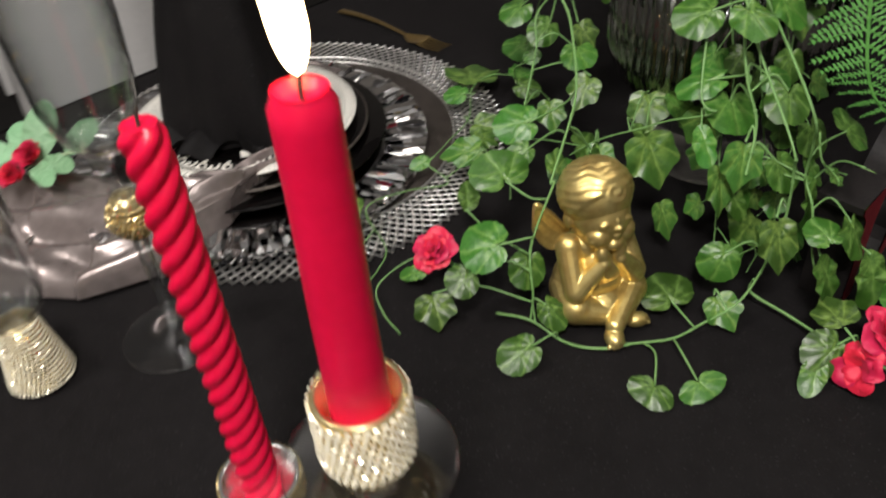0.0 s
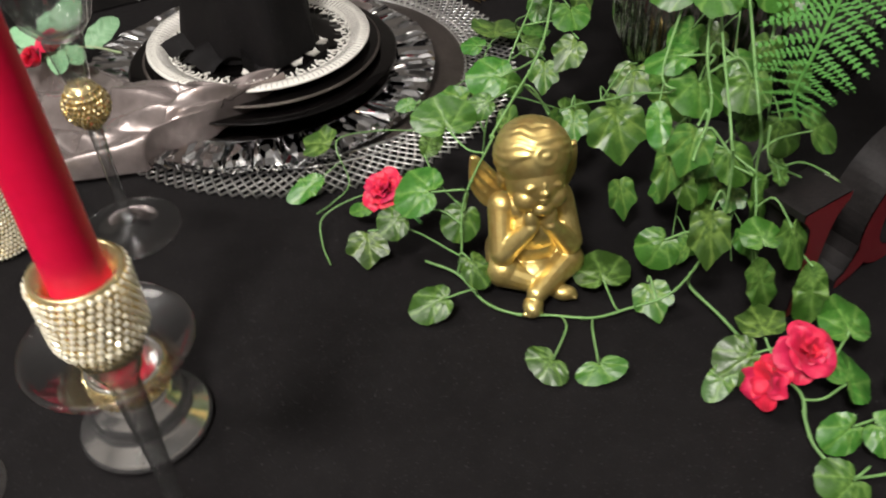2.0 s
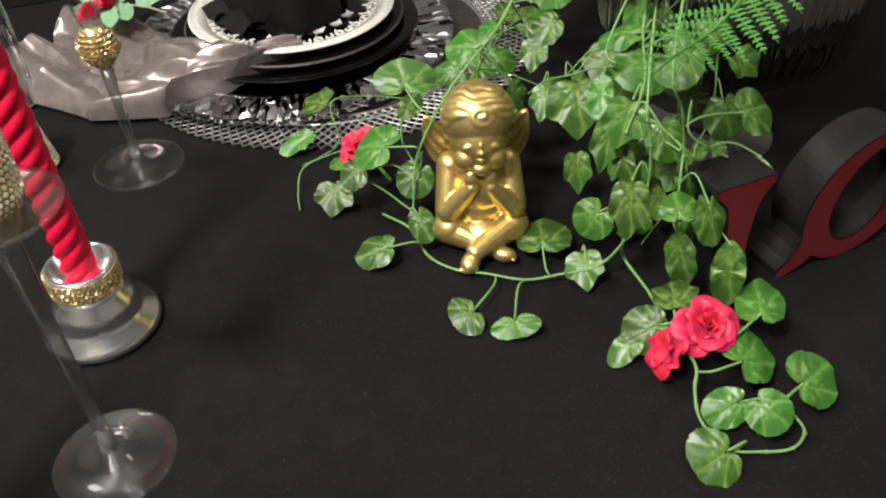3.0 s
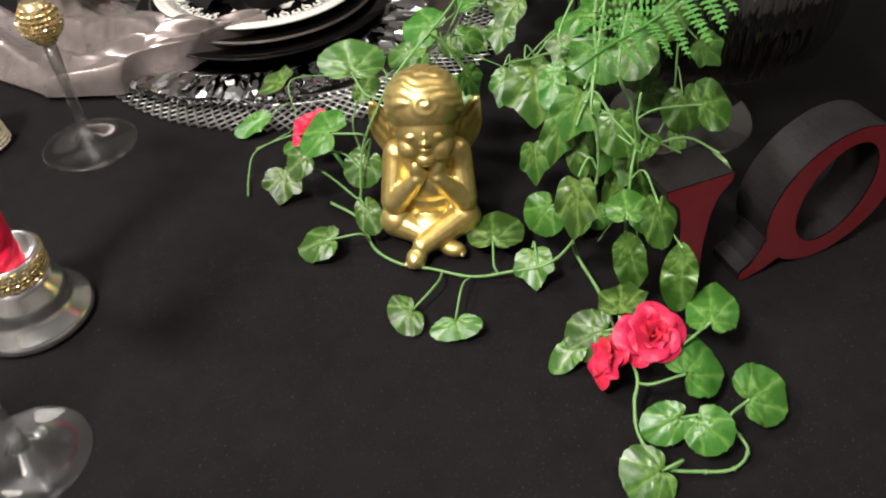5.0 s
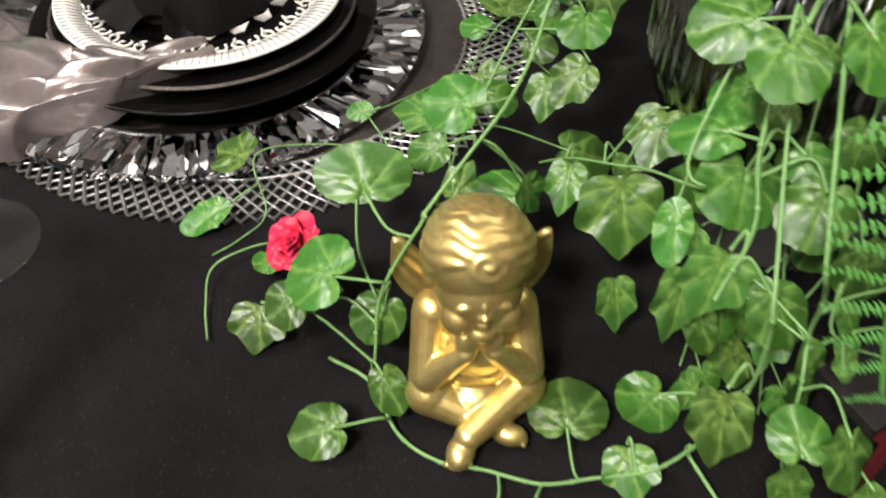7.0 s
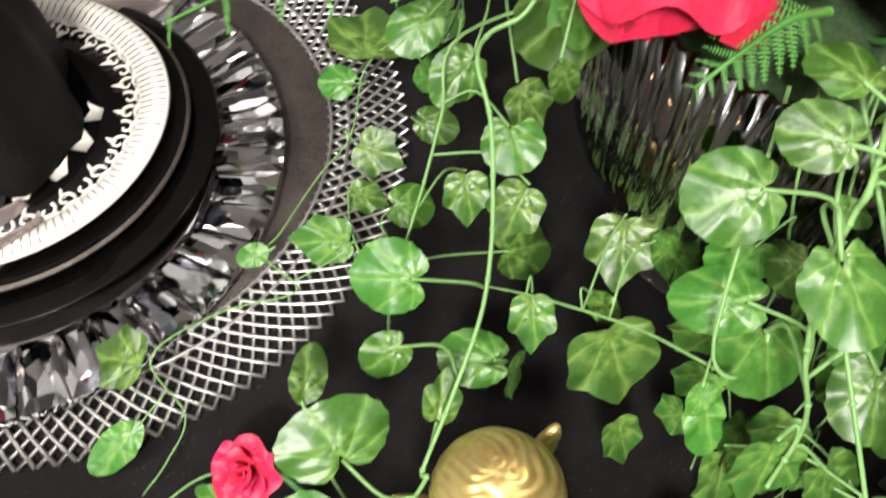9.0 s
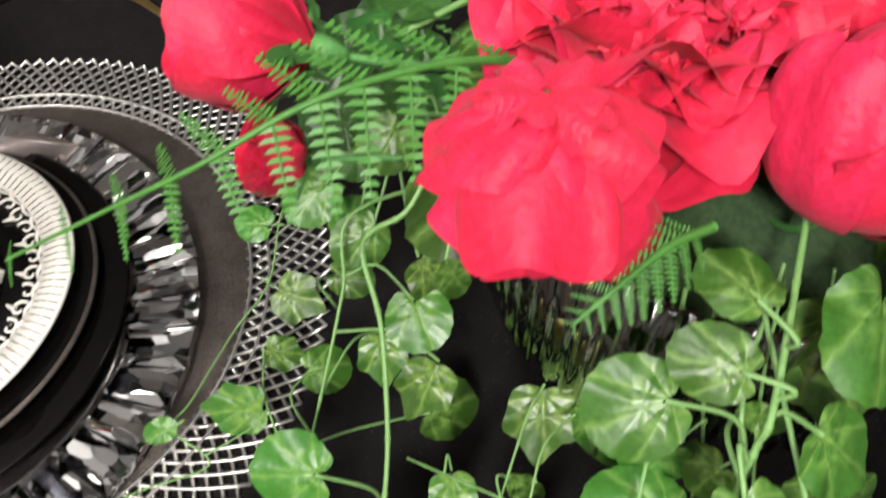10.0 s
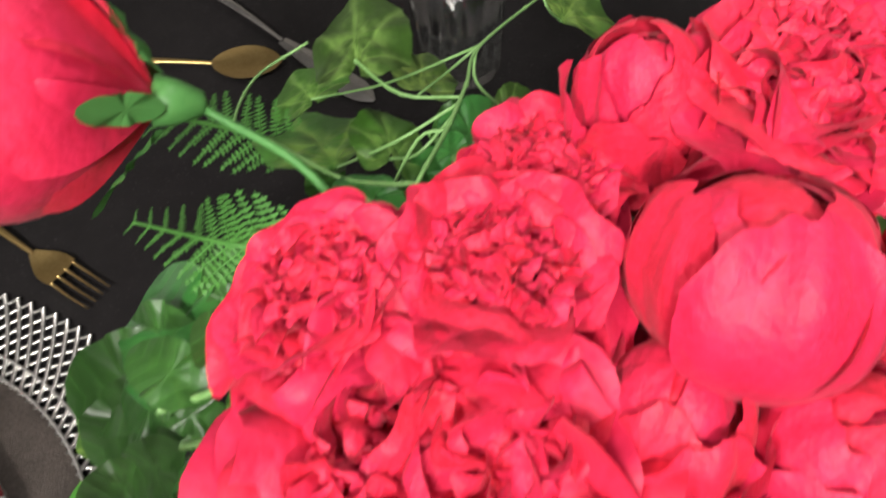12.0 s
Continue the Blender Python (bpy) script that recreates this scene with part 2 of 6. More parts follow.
cut_facets(CRYSTAL, 1.1)
PLATE_BLACK = material("black_glazed_ceramic", (0.0015, 0.0012, 0.0012), 0.035, other=(0.003, 0.0025, 0.0025), scale=20, spec=0.4)
PLATE_WHITE = material("cream_glazed_ceramic", (0.66, 0.64, 0.58), 0.18, other=(0.72, 0.70, 0.65), scale=30)
# Dark colour standing for shade inside the cream rim's flutes.
FLUTE_SHADE = material("flute_shade_line", (0.06, 0.055, 0.05), 0.3, other=(0.1, 0.09, 0.08), scale=60)
GOLD_BEAD = material("gold_rhinestone", (0.80, 0.60, 0.24), 0.16, 0.88, other=(0.92, 0.80, 0.5), scale=300, amount=0.8)
CLEAR_BEAD = material("champagne_rhinestone", (0.92, 0.84, 0.58), 0.2, 0.45, other=(0.97, 0.94, 0.82), scale=400, amount=0.8)
CUTLERY = material("brushed_gold_cutlery", (0.50, 0.36, 0.15), 0.3, 0.95, other=(0.42, 0.29, 0.11), scale=60, bump=0.05)
STEEL = material("steel_cutlery", (0.5, 0.49, 0.47), 0.25, 0.95, other=(0.42, 0.41, 0.4), scale=60)
LETTER_SIDE = material("black_painted_side", (0.009, 0.008, 0.008), 0.5, other=(0.016, 0.014, 0.014), scale=60, bump=0.2, spec=0.2)
LETTER_RED = material("dark_red_glitter", (0.16, 0.008, 0.012), 0.4, 0.2, other=(0.22, 0.012, 0.02), scale=200, amount=0.9)
FLOOR = material("dark_carpet", (0.008, 0.007, 0.007), 0.95, other=(0.014, 0.012, 0.011), scale=12, bump=0.6, bump_scale=300)
# Greys of unseen surfaces, set for bounce and for reflections in glossy things.
WALL = material("bounce_wall_grey", (0.25, 0.23, 0.21), 0.9, other=(0.30, 0.28, 0.26), scale=4, bump=0.1, bump_scale=60)
CEILING = material("bounce_ceiling_grey", (0.28, 0.275, 0.27), 0.9, other=(0.32, 0.315, 0.31), scale=4)
WOOD = material("brown_table_wood", (0.2, 0.11, 0.055), 0.5, other=(0.13, 0.07, 0.035), scale=8)
# The bronze second tone paints uneven light and dark reflections into the gold.
GOLD = material("gold_painted_plaster", (0.74, 0.60, 0.24), 0.32, 0.85, other=(0.55, 0.38, 0.12), scale=26, amount=0.5, rough_to=0.42, bump=0.1, bump_scale=260)


def gold_wings():
    """The wings at the figure's back carry glitter; the rest is smooth gold paint."""
    nt = GOLD.node_tree
    b, tc = nt.nodes["Principled BSDF"], nt.nodes["Texture Coordinate"]
    sep = nt.nodes.new("ShaderNodeSeparateXYZ")
    nt.links.new(tc.outputs["Object"], sep.inputs["Vector"])
    ax = nt.nodes.new("ShaderNodeMath")
    ax.operation = "ABSOLUTE"
    nt.links.new(sep.outputs["X"], ax.inputs[0])
    total = nt.nodes.new("ShaderNodeMath")
    total.operation = "MULTIPLY_ADD"
    total.inputs[1].default_value = 1.6
    nt.links.new(sep.outputs["Y"], total.inputs[0]), nt.links.new(ax.outputs[0], total.inputs[2])
    gate = nt.nodes.new("ShaderNodeMath")
    gate.operation = "GREATER_THAN"
    gate.inputs[1].default_value = 0.038
    nt.links.new(total.outputs[0], gate.inputs[0])
    bp, sepc = glitter(nt, b, tc, 750, 1.0)
    scale = nt.nodes.new("ShaderNodeMath")
    scale.operation = "MULTIPLY"
    nt.links.new(gate.outputs[0], scale.inputs[0])
    scale.inputs[1].default_value = 1.0
    nt.links.new(scale.outputs[0], bp.inputs["Strength"])
    old = b.inputs["Normal"].links[0].from_socket
    nt.links.new(old, bp.inputs["Normal"])
    nt.links.new(bp.outputs["Normal"], b.inputs["Normal"])


gold_wings()
_nt = LETTER_RED.node_tree
_bp, _ = glitter(_nt, _nt.nodes["Principled BSDF"], _nt.nodes["Texture Coordinate"], 1300, 0.8)
_nt.links.new(_bp.outputs["Normal"], _nt.nodes["Principled BSDF"].inputs["Normal"])

FLAME = bpy.data.materials.new("candle_flame")
FLAME.use_nodes = True
_fn = FLAME.node_tree
_em = node(_fn, "ShaderNodeEmission", Strength=45.0)
_em.inputs["Color"].default_value = (1.0, 0.62, 0.26, 1)
_fn.links.new(_em.outputs[0], _fn.nodes["Material Output"].inputs["Surface"])
LAMP_GLOW = bpy.data.materials.new("added_lamp_glow")
LAMP_GLOW.use_nodes = True
_fn = LAMP_GLOW.node_tree
_em = node(_fn, "ShaderNodeEmission", Strength=6.0)
_em.inputs["Color"].default_value = (1.0, 0.93, 0.85, 1)
_fn.links.new(_em.outputs[0], _fn.nodes["Material Output"].inputs["Surface"])


# ---- builders ----
def finish(ob, bm, mat, smooth=True):
    if smooth:
        for f in bm.faces:
            f.smooth = True
    bm.to_mesh(ob.data)
    bm.free()
    ob.data.materials.append(mat)
    return ob


def part(name, bm, mat, parent, label="", m=None, smooth=True):
    """One mesh object under a thing or a part."""
    ob = finish(new(name, bpy.data.meshes.new(name)), bm, mat, smooth)
    ob.parent = parent
    if m is not None:
        ob.matrix_basis = m
    return tagged(ob, label)


def shared(name, mesh, parent, m, label=""):
    """A repeat on mesh data that already stands."""
    ob = new(name, mesh)
    ob.parent, ob.matrix_basis = parent, m
    return tagged(ob, label)


def solid(name, bm, mat, label, category, m=None, smooth=True, kind="", group=""):
    ob = finish(new(name, bpy.data.meshes.new(name)), bm, mat, smooth)
    if m is not None:
        ob.matrix_basis = m
    return tagged(ob, label, category, group, kind)


def thing(name, at, label, category, group="", kind="", rz=0.0):
    ob = new(name)
    ob.empty_display_size = 0.02
    ob.matrix_basis = pose(*at, 0, 0, rz)
    return tagged(ob, label, category, group, kind)


def box(bm, lo, hi, m=None):
    lo, hi = Vector(lo), Vector(hi)
    mm = Matrix.Translation((lo + hi) / 2) @ Matrix.Diagonal((*(hi - lo), 1))
    return bmesh.ops.create_cube(bm, size=1, matrix=(m @ mm) if m is not None else mm)


def lathe(profile, seg=64, wave=None):
    """Turns a profile of (radius, height) round z; wave(angle) scales the radius."""
    bm = bmesh.new()
    rings = []
    for r, z in profile:
        if r < 1e-6:
            rings.append([bm.verts.new((0, 0, z))])
        else:
            ring = []
            for i in range(seg):
                a = math.tau * i / seg
                rr = r * (wave(a, z) if wave else 1)
                ring.append(bm.verts.new((rr * math.cos(a), rr * math.sin(a), z)))
            rings.append(ring)
    for a, b in zip(rings, rings[1:]):
        for i in range(seg):
            j = (i + 1) % seg
            if len(a) == 1 and len(b) == 1:
                continue
            if len(a) == 1:
                bm.faces.new((a[0], b[j], b[i]))
            elif len(b) == 1:
                bm.faces.new((a[i], a[j], b[0]))
            else:
                bm.faces.new((a[i], a[j], b[j], b[i]))
    bmesh.ops.recalc_face_normals(bm, faces=bm.faces)
    return bm


def smooth_line(points, steps=6):
    """Catmull-Rom through the points."""
    p = [Vector(q) for q in points]
    if len(p) < 3:
        return [p[0].lerp(p[-1], i / steps) for i in range(steps + 1)]
    p = [2 * p[0] - p[1]] + p + [2 * p[-1] - p[-2]]
    out = []
    for i in range(1, len(p) - 2):
        a, b, c, d = p[i - 1:i + 3]
        for s in range(steps):
            t = s / steps
            out.append(0.5 * (2 * b + (c - a) * t + (2 * a - 5 * b + 4 * c - d) * t * t + (3 * b - a - 3 * c + d) * t ** 3))
    return out + [p[-2]]


def tube(line, radius, seg=7, bm=None, taper=1.0, flat=1.0):
    bm = bm or bmesh.new()
    rings, n = [], len(line)
    side = Vector((0.3, 0.2, 0.93))
    for i, p in enumerate(line):
        d = (line[min(i + 1, n - 1)] - line[max(i - 1, 0)]).normalized()
        side = (side - d * side.dot(d)).normalized()
        up = d.cross(side)
        r = (radius[i] if isinstance(radius, (list, tuple)) else radius) * (1 + (taper - 1) * i / max(1, n - 1))
        rings.append([bm.verts.new(p + (side * math.cos(math.tau * k / seg) + up * math.sin(math.tau * k / seg) * flat) * r) for k in range(seg)])
    for a, b in zip(rings, rings[1:]):
        for k in range(seg):
            bm.faces.new((a[k], a[(k + 1) % seg], b[(k + 1) % seg], b[k]))
    bm.faces.new(rings[0]), bm.faces.new(rings[-1][::-1])
    return bm


def sheet(nu, nv, at):
    """A grid of quads; at(u, v) with u, v in 0..1 gives the place."""
    bm = bmesh.new()
    g = [[bm.verts.new(at(i / nu, j / nv)) for j in range(nv + 1)] for i in range(nu + 1)]
    for i in range(nu):
        for j in range(nv):
            bm.faces.new((g[i][j], g[i + 1][j], g[i + 1][j + 1], g[i][j + 1]))
    return bm


# ---- leaves ----
def outline_round(a):
    """Half-turn angle a from the tip (0) to the stalk (pi): a kidney with shallow scallops."""
    c = abs(a)
    return (0.5 + 0.06 * math.cos(c) - 0.27 * max(0, (c - 2.62) / 0.52) ** 2) * (1 + 0.022 * math.cos(17 * a))


IVY_EDGE = ((0.0, 0.62), (0.32, 0.48), (0.75, 0.40), (1.15, 0.51), (1.65, 0.425), (2.2, 0.47), (2.7, 0.41), (3.2, 0.30))


def outline_ivy(a):
    """A five-sided blade: long tip, two shoulders, two low lobes at the stalk."""
    c = abs(a)
    for (c0, r0), (c1, r1) in zip(IVY_EDGE, IVY_EDGE[1:]):
        if c <= c1:
            return r0 + (r1 - r0) * (c - c0) / (c1 - c0)
    return 0.33


def outline_long(a):
    c = abs(a)
    return 0.5 / math.sqrt(math.cos(c) ** 2 + (math.sin(c) / 0.46) ** 2) * (1 + 0.12 * math.cos(c) ** 5) * (1 + 0.01 * math.cos(30 * a))


OUTLINES = {"r": outline_round, "i": outline_ivy, "l": outline_long, "c": outline_long}


def leaf_mesh(kind, seed):
    """A leaf one unit long from the stalk at the origin to the tip at +y, face up, cupped and waved."""
    rnd = random.Random(seed)
    cup, droop, wav, ph = rnd.uniform(0.05, 0.3), rnd.uniform(0.1, 0.45), rnd.uniform(0.015, 0.04), rnd.uniform(0, 6)
    if kind == "i":
        cup, droop = cup * 0.5, droop * 0.5
    bm = bmesh.new()
    seg, rad = 40, 5
    mid = bm.verts.new((0, 0.42, 0))
    rings = []
    for k in range(1, rad + 1):
        ring = []
        for i in range(seg):
            a = math.tau * i / seg - math.pi
            r = OUTLINES[kind](a) * k / rad
            x, y = r * math.sin(a), 0.42 + r * math.cos(a)
            rr = k / rad
            z = -cup * (x * x) * 1.6 - droop * max(0, y - 0.3) ** 2 + wav * rr ** 2 * math.sin(5 * a + ph) + 0.012 * rr * math.cos(9 * a)
            if kind != "r":
                z += 0.12 * abs(x)
            if kind == "c":
                x += 0.9 * (y - 0.45) ** 2
            ring.append(bm.verts.new((x, y, z)))
        rings.append(ring)
    for i in range(seg):
        bm.faces.new((mid, rings[0][i], rings[0][(i + 1) % seg]))
    for a, b in zip(rings, rings[1:]):
        for i in range(seg):
            j = (i + 1) % seg
            bm.faces.new((a[i], b[i], b[j], a[j]))
    bmesh.ops.recalc_face_normals(bm, faces=bm.faces)
    if sum(f.normal.z for f in bm.faces) < 0:
        bmesh.ops.reverse_faces(bm, faces=bm.faces)
    for f in bm.faces:
        f.smooth = True
    me = bpy.data.meshes.new("leaf")
    bm.to_mesh(me)
    bm.free()
    me.materials.append({"r": LEAF_ROUND, "i": LEAF_IVY, "l": LEAF_ROUND, "c": LEAF_ROUND}[kind])
    return me


LEAVES = {k: [leaf_mesh(k, 11 * n + ord(k)) for n in range(5)] for k in OUTLINES}


def with_material(mesh, mat):
    me = mesh.copy()
    me.materials.clear()
    me.materials.append(mat)
    return me


ROSE_LEAVES = [with_material(m, LEAF_ROSE) for m in LEAVES["l"]]
SAGE_LEAVES = [with_material(m, LEAF_SAGE) for m in LEAVES["l"]]
VIEW = Vector((0.12, -0.45, 0.8))
leaf_count = 0


def lay_leaf(parent, base, tip, width=1.0, meshes=None, kind="r", toward=VIEW, label=""):
    """A leaf from its stalk to its tip, its face turned up and to the front."""
    global leaf_count
    leaf_count += 1
    rnd = random.Random(leaf_count * 7 + 3)
    base, tip = Vector(base), Vector(tip)
    d = tip - base
    size = d.length
    y = d.normalized()
    n = toward + Vector((rnd.uniform(-0.25, 0.25), rnd.uniform(-0.2, 0.2), 0))
    z = (n - y * n.dot(y)).normalized()
    x = y.cross(z)
    full = {"r": 1.02, "i": 1.0, "l": 0.99, "c": 0.99}[kind]
    m = Matrix((x, y, z)).transposed().to_4x4() @ Matrix.Diagonal((size * width / full, size / full, size / full, 1))
    m.translation = base
    mesh = (meshes or LEAVES[kind])[leaf_count % 5]
    return shared("leaf", mesh, parent, parent.matrix_basis.inverted() @ m if parent else m, label)


def vine(points, leaves, label, radius=0.0013, name="ivy_vine", mat=None, group="trailing ivy"):
    """A trailing stem through the points, with leaves (kind, width, stalk end xyz, tip xyz), each on a stalk of its own."""
    mat = mat or STEM
    line = smooth_line(points, 7)
    root = thing(name, line[0], label, "vine", group)
    inv = root.matrix_basis.inverted()
    radius *= 0.8
    bm = tube([inv @ p for p in line], radius, 7, taper=0.75)
    for k in range(3, len(line) - 1, 6):
        bmesh.ops.create_icosphere(bm, subdivisions=1, radius=radius * 1.35, matrix=Matrix.Translation(inv @ line[k]))
    part("stem", bm, mat, root)
    for kind, width, *xyz in leaves:
        base, tip = Vector(xyz[:3]), Vector(xyz[3:])
        near = min(line, key=lambda p: (p - base).length + 0.2 * abs(p.z - base.z))
        leaf = lay_leaf(root, base, base + (tip - base) * 1.03, width, kind=kind)
        if 0.004 < (near - base).length < 0.09:
            back = (base - tip).normalized()
            mid = near.lerp(base, 0.55) + back * 0.006 + Vector((0, 0, 0.003))
            stalk = part("leaf_stalk", tube([inv @ p for p in smooth_line([near, mid, base + (tip - base) * (0.2 if kind == 'r' else 0.04) - VIEW * 0.0006], 4)], radius * 0.72, 6), mat, root)
    return root


# ---- flowers ----
def petal_mesh(seed, width=1.0, cup=0.5, curl=0.3, ruffle=0.05, mat=None, teeth=0.0):
    """A petal one unit long from the origin along +y, hollow side up (+z), with a rounded, rolled and waved rim."""
    rnd = random.Random(seed)
    p1, p2, k1 = rnd.uniform(0, 6), rnd.uniform(0, 6), rnd.uniform(2.2, 3.4)

    def at(u, v):
        s = 2 * u - 1
        w = width * (0.14 + 0.86 * math.sin(min(1.0, v * 1.08) * math.pi / 2) ** 0.85)
        top = 0.40 + 0.60 * math.sqrt(max(0.0, 1 - 0.97 * s * s)) - teeth * (0.5 + 0.5 * math.sin(9 * s + p2)) - 0.02 * math.cos(5 * s + p1)
        x = 0.5 * w * math.sin(s * 1.45) / math.sin(1.45)
        y = v * top
        z = cup * (0.36 * s * s * w * v + 0.28 * v * v) - curl * max(0, v - 0.6) ** 2 * 2.0
        z += 0.25 * ruffle * v * noise.noise(Vector((4 * s + seed, 5 * v, seed * 0.7)))
        z += ruffle * v * v * (math.sin(k1 * s * 2 + p1) + 0.5 * math.sin(6.1 * s + p2 + 2 * v)) + 0.3 * ruffle * math.sin(7 * v + 4 * s + p2) * v
        return (x, y, z)

    bm = sheet(18, 13, at)
    for f in bm.faces:
        f.smooth = True
    me = bpy.data.meshes.new("petal")
    bm.to_mesh(me)
    bm.free()
    me.materials.append(mat or PETAL)
    return me


def wrap_petal(seed, radius, height, span, flare, mat):
    """A rose petal curved round the flower's axis: bellied below, its rim flared and rolled out."""
    rnd = random.Random(seed)
    p1, p2, k = rnd.uniform(0, 6), rnd.uniform(0, 6), rnd.uniform(1.6, 2.6)
    half = radians(span) / 2

    def at(u, v):
        s = 2 * u - 1
        top = 0.55 + 0.45 * math.sqrt(max(0.0, 1 - 0.95 * s * s)) + 0.02 * math.sin(4 * s + p1)
        rr = radius * (0.10 + 0.90 * math.sin(min(1.0, v * 1.25) * math.pi / 2)) * (1 - 0.10 * max(0, v - 0.55))
        rr += flare * max(0, v - 0.5) ** 1.7 * (1 + 0.25 * math.sin(k * 2 * s + p2)) + 0.075 * radius * s * v + 0.02 * math.sin(5 * s + 4 * v + p1) * v * radius
        z = height * v * top - 0.42 * flare * max(0, v - 0.72) ** 2 * 4 + 0.018 * math.sin(6 * s + p2) * v * v - 0.36
        a = half * s
        return (rr * math.sin(a), rr * math.cos(a), z)

    bm = sheet(16, 12, at)
    for f in bm.faces:
        f.smooth = True
    me = bpy.data.meshes.new("petal")
    bm.to_mesh(me)
    bm.free()
    me.materials.append(mat)
    return me


RUFFLES = [petal_mesh(43 + i, 1.35, 0.6, 0.75, 0.19, teeth=0.04) for i in range(6)]
GUARDS = [petal_mesh(83 + i, 1.2, 0.35, 0.35, 0.11, teeth=0.06) for i in range(6)]
FALLING = [petal_mesh(103 + i, 0.98, -0.85, 0.12, 0.075, teeth=0.03) for i in range(6)]
SMALL_PETALS = [petal_mesh(63 + i, 1.15, 0.7, 0.5, 0.05, PETAL_DARK) for i in range(4)]


def axis_frame(at, axis, spin=0.0):
    q = Vector(axis).normalized().to_track_quat("Z", "Y").to_matrix().to_4x4()
    q.translation = at
    return q @ Matrix.Rotation(spin, 4, "Z")


def whorl(root, meshes, count, length, tilt, out, lift, rnd, spin=0.0, name="petal", spread=0.12, label=""):
    """A ring of petals: tilt 90 stands upright, 0 lies flat."""
    for i in range(count):
        a = math.tau * (i + spin) / count + rnd.uniform(-spread, spread)
        t = radians(tilt + rnd.uniform(-12, 12))
        s = length * rnd.uniform(0.82, 1.1)
        m = Matrix.Rotation(a, 4, "Z") @ Matrix.Translation((0, out, lift)) @ Matrix.Rotation(t, 4, "X") @ Matrix.Rotation(rnd.uniform(-0.15, 0.15), 4, "Y") @ Matrix.Diagonal((s, s, s, 1))
        shared(name, meshes[rnd.randrange(len(meshes))], root, m, label)


def sepals(root, r, rnd, stem_to=None):
    base = lathe([(0, -0.66 * r), (0.075 * r, -0.62 * r), (0.13 * r, -0.48 * r), (0.15 * r, -0.36 * r), (0, -0.3 * r)], 14)
    part("calyx", base, CALYX, root, "green plastic flower base")
    me = with_material(LEAVES["l"][1], CALYX)
    for i in range(5):
        m = Matrix.Rotation(math.tau * i / 5 + 0.3, 4, "Z") @ Matrix.Translation((0, 0.17 * r, -0.4 * r)) @ Matrix.Rotation(radians(rnd.uniform(20, 55)), 4, "X") @ Matrix.Diagonal((0.38 * r, 0.62 * r, 0.5 * r, 1))
        shared("sepal", me, root, m)
    if stem_to is not None:
        inv = root.matrix_basis.inverted()
        end = inv @ Vector(stem_to)
        part("stem", tube(smooth_line([Vector((0, 0, -0.58 * r)), Vector((0, 0, -1.3 * r)) * 0.6 + end * 0.3, end], 8), 0.0015, 8), CALYX, root)


def rose(name, at, axis, r, label, seed, opened=0.5, meshes=None, stem_to=None, group="artificial roses", spin=0.0):
    """A half-open fabric rose: a tight spiral heart and wide outer petals."""
    rnd = random.Random(seed)
    root = thing(name, at, label, "artificial flower", group)
    root.matrix_basis = axis_frame(at, axis, spin)
    mat = meshes or PETAL
    o = opened
    layers = ((3, 0.15, 1.06, 210, 0.02), (3, 0.27, 1.06, 180, 0.08), (3, 0.40, 1.05 - 0.05 * o, 170, 0.08 + 0.25 * o), (4, 0.50 + 0.06 * o, 1.03 - 0.15 * o, 150, 0.08 + 0.6 * o),
              (4, 0.58 + 0.15 * o, 1.0 - 0.3 * o, 142, 0.06 + 1.1 * o), (4, 0.63 + 0.22 * o, 0.96 - 0.42 * o, 136, 0.05 + 1.5 * o))
    for n, (count, rad, height, span, flare) in enumerate(layers):
        pair = [wrap_petal(seed * 31 + n * 7 + k, rad, height, span, flare, mat) for k in (0, 1)]
        for i in range(count):
            a = math.tau * (i + 0.37 * n) / count + rnd.uniform(-0.15, 0.15)
            q = r * rnd.uniform(0.95, 1.06)
            m = Matrix.Rotation(a, 4, "Z") @ Matrix.Rotation(rnd.uniform(-0.06, 0.06), 4, "Y") @ Matrix.Diagonal((q, q, q, 1))
            shared("petal", pair[i % 2], root, m)
    sepals(root, r, rnd, stem_to)
    return root


def globe_petal(seed, belly, tall, span, top, flare, mat):
    """A broad petal bulging round the flower's axis and closing over its top, with folds along it and a loose, slightly torn hem."""
    rnd = random.Random(seed)
    p1, p2, p3, k = rnd.uniform(0, 6), rnd.uniform(0, 6), rnd.uniform(0, 9), rnd.uniform(2.5, 4.0)
    half, top = radians(span) / 2, radians(top)

    def at(u, v):
        s = 2 * u - 1
        reach = 1 - 0.36 * abs(s) ** 2.0 + 0.035 * math.sin(5 * s + p1) + 0.02 * math.sin(13 * s + p2)
        lat = min(radians(86), radians(-78) + (top + radians(78)) * v * reach)
        fold = 0.085 * (0.5 - abs(math.sin(k * s + p2 + 0.7 * v))) * v + 0.030 * math.sin(9 * s + p1 - 2 * v) * v
        fold += 0.15 * v * noise.noise(Vector((2.2 * s + p3, 2.0 * v, p3))) + 0.055 * v * noise.noise(Vector((7 * s, 4 * v + p3, p1)))
        rr = belly * math.cos(lat) ** 0.8 * (1 + fold) + flare * max(0, v - 0.72) ** 1.6 * (1 + 0.5 * math.sin(4 * s + p1)) + 0.05 * belly * s * v
        z = tall * math.sin(lat) - 0.35 * flare * max(0, v - 0.8) ** 2 * 4
        a = half * s * (1 - 0.12 * v)
        return (rr * math.sin(a), rr * math.cos(a), z)

    bm = sheet(22, 16, at)
    for f in bm.faces:
        f.smooth = True
    me = bpy.data.meshes.new("petal")
    bm.to_mesh(me)
    bm.free()
    me.materials.append(mat)
    return me


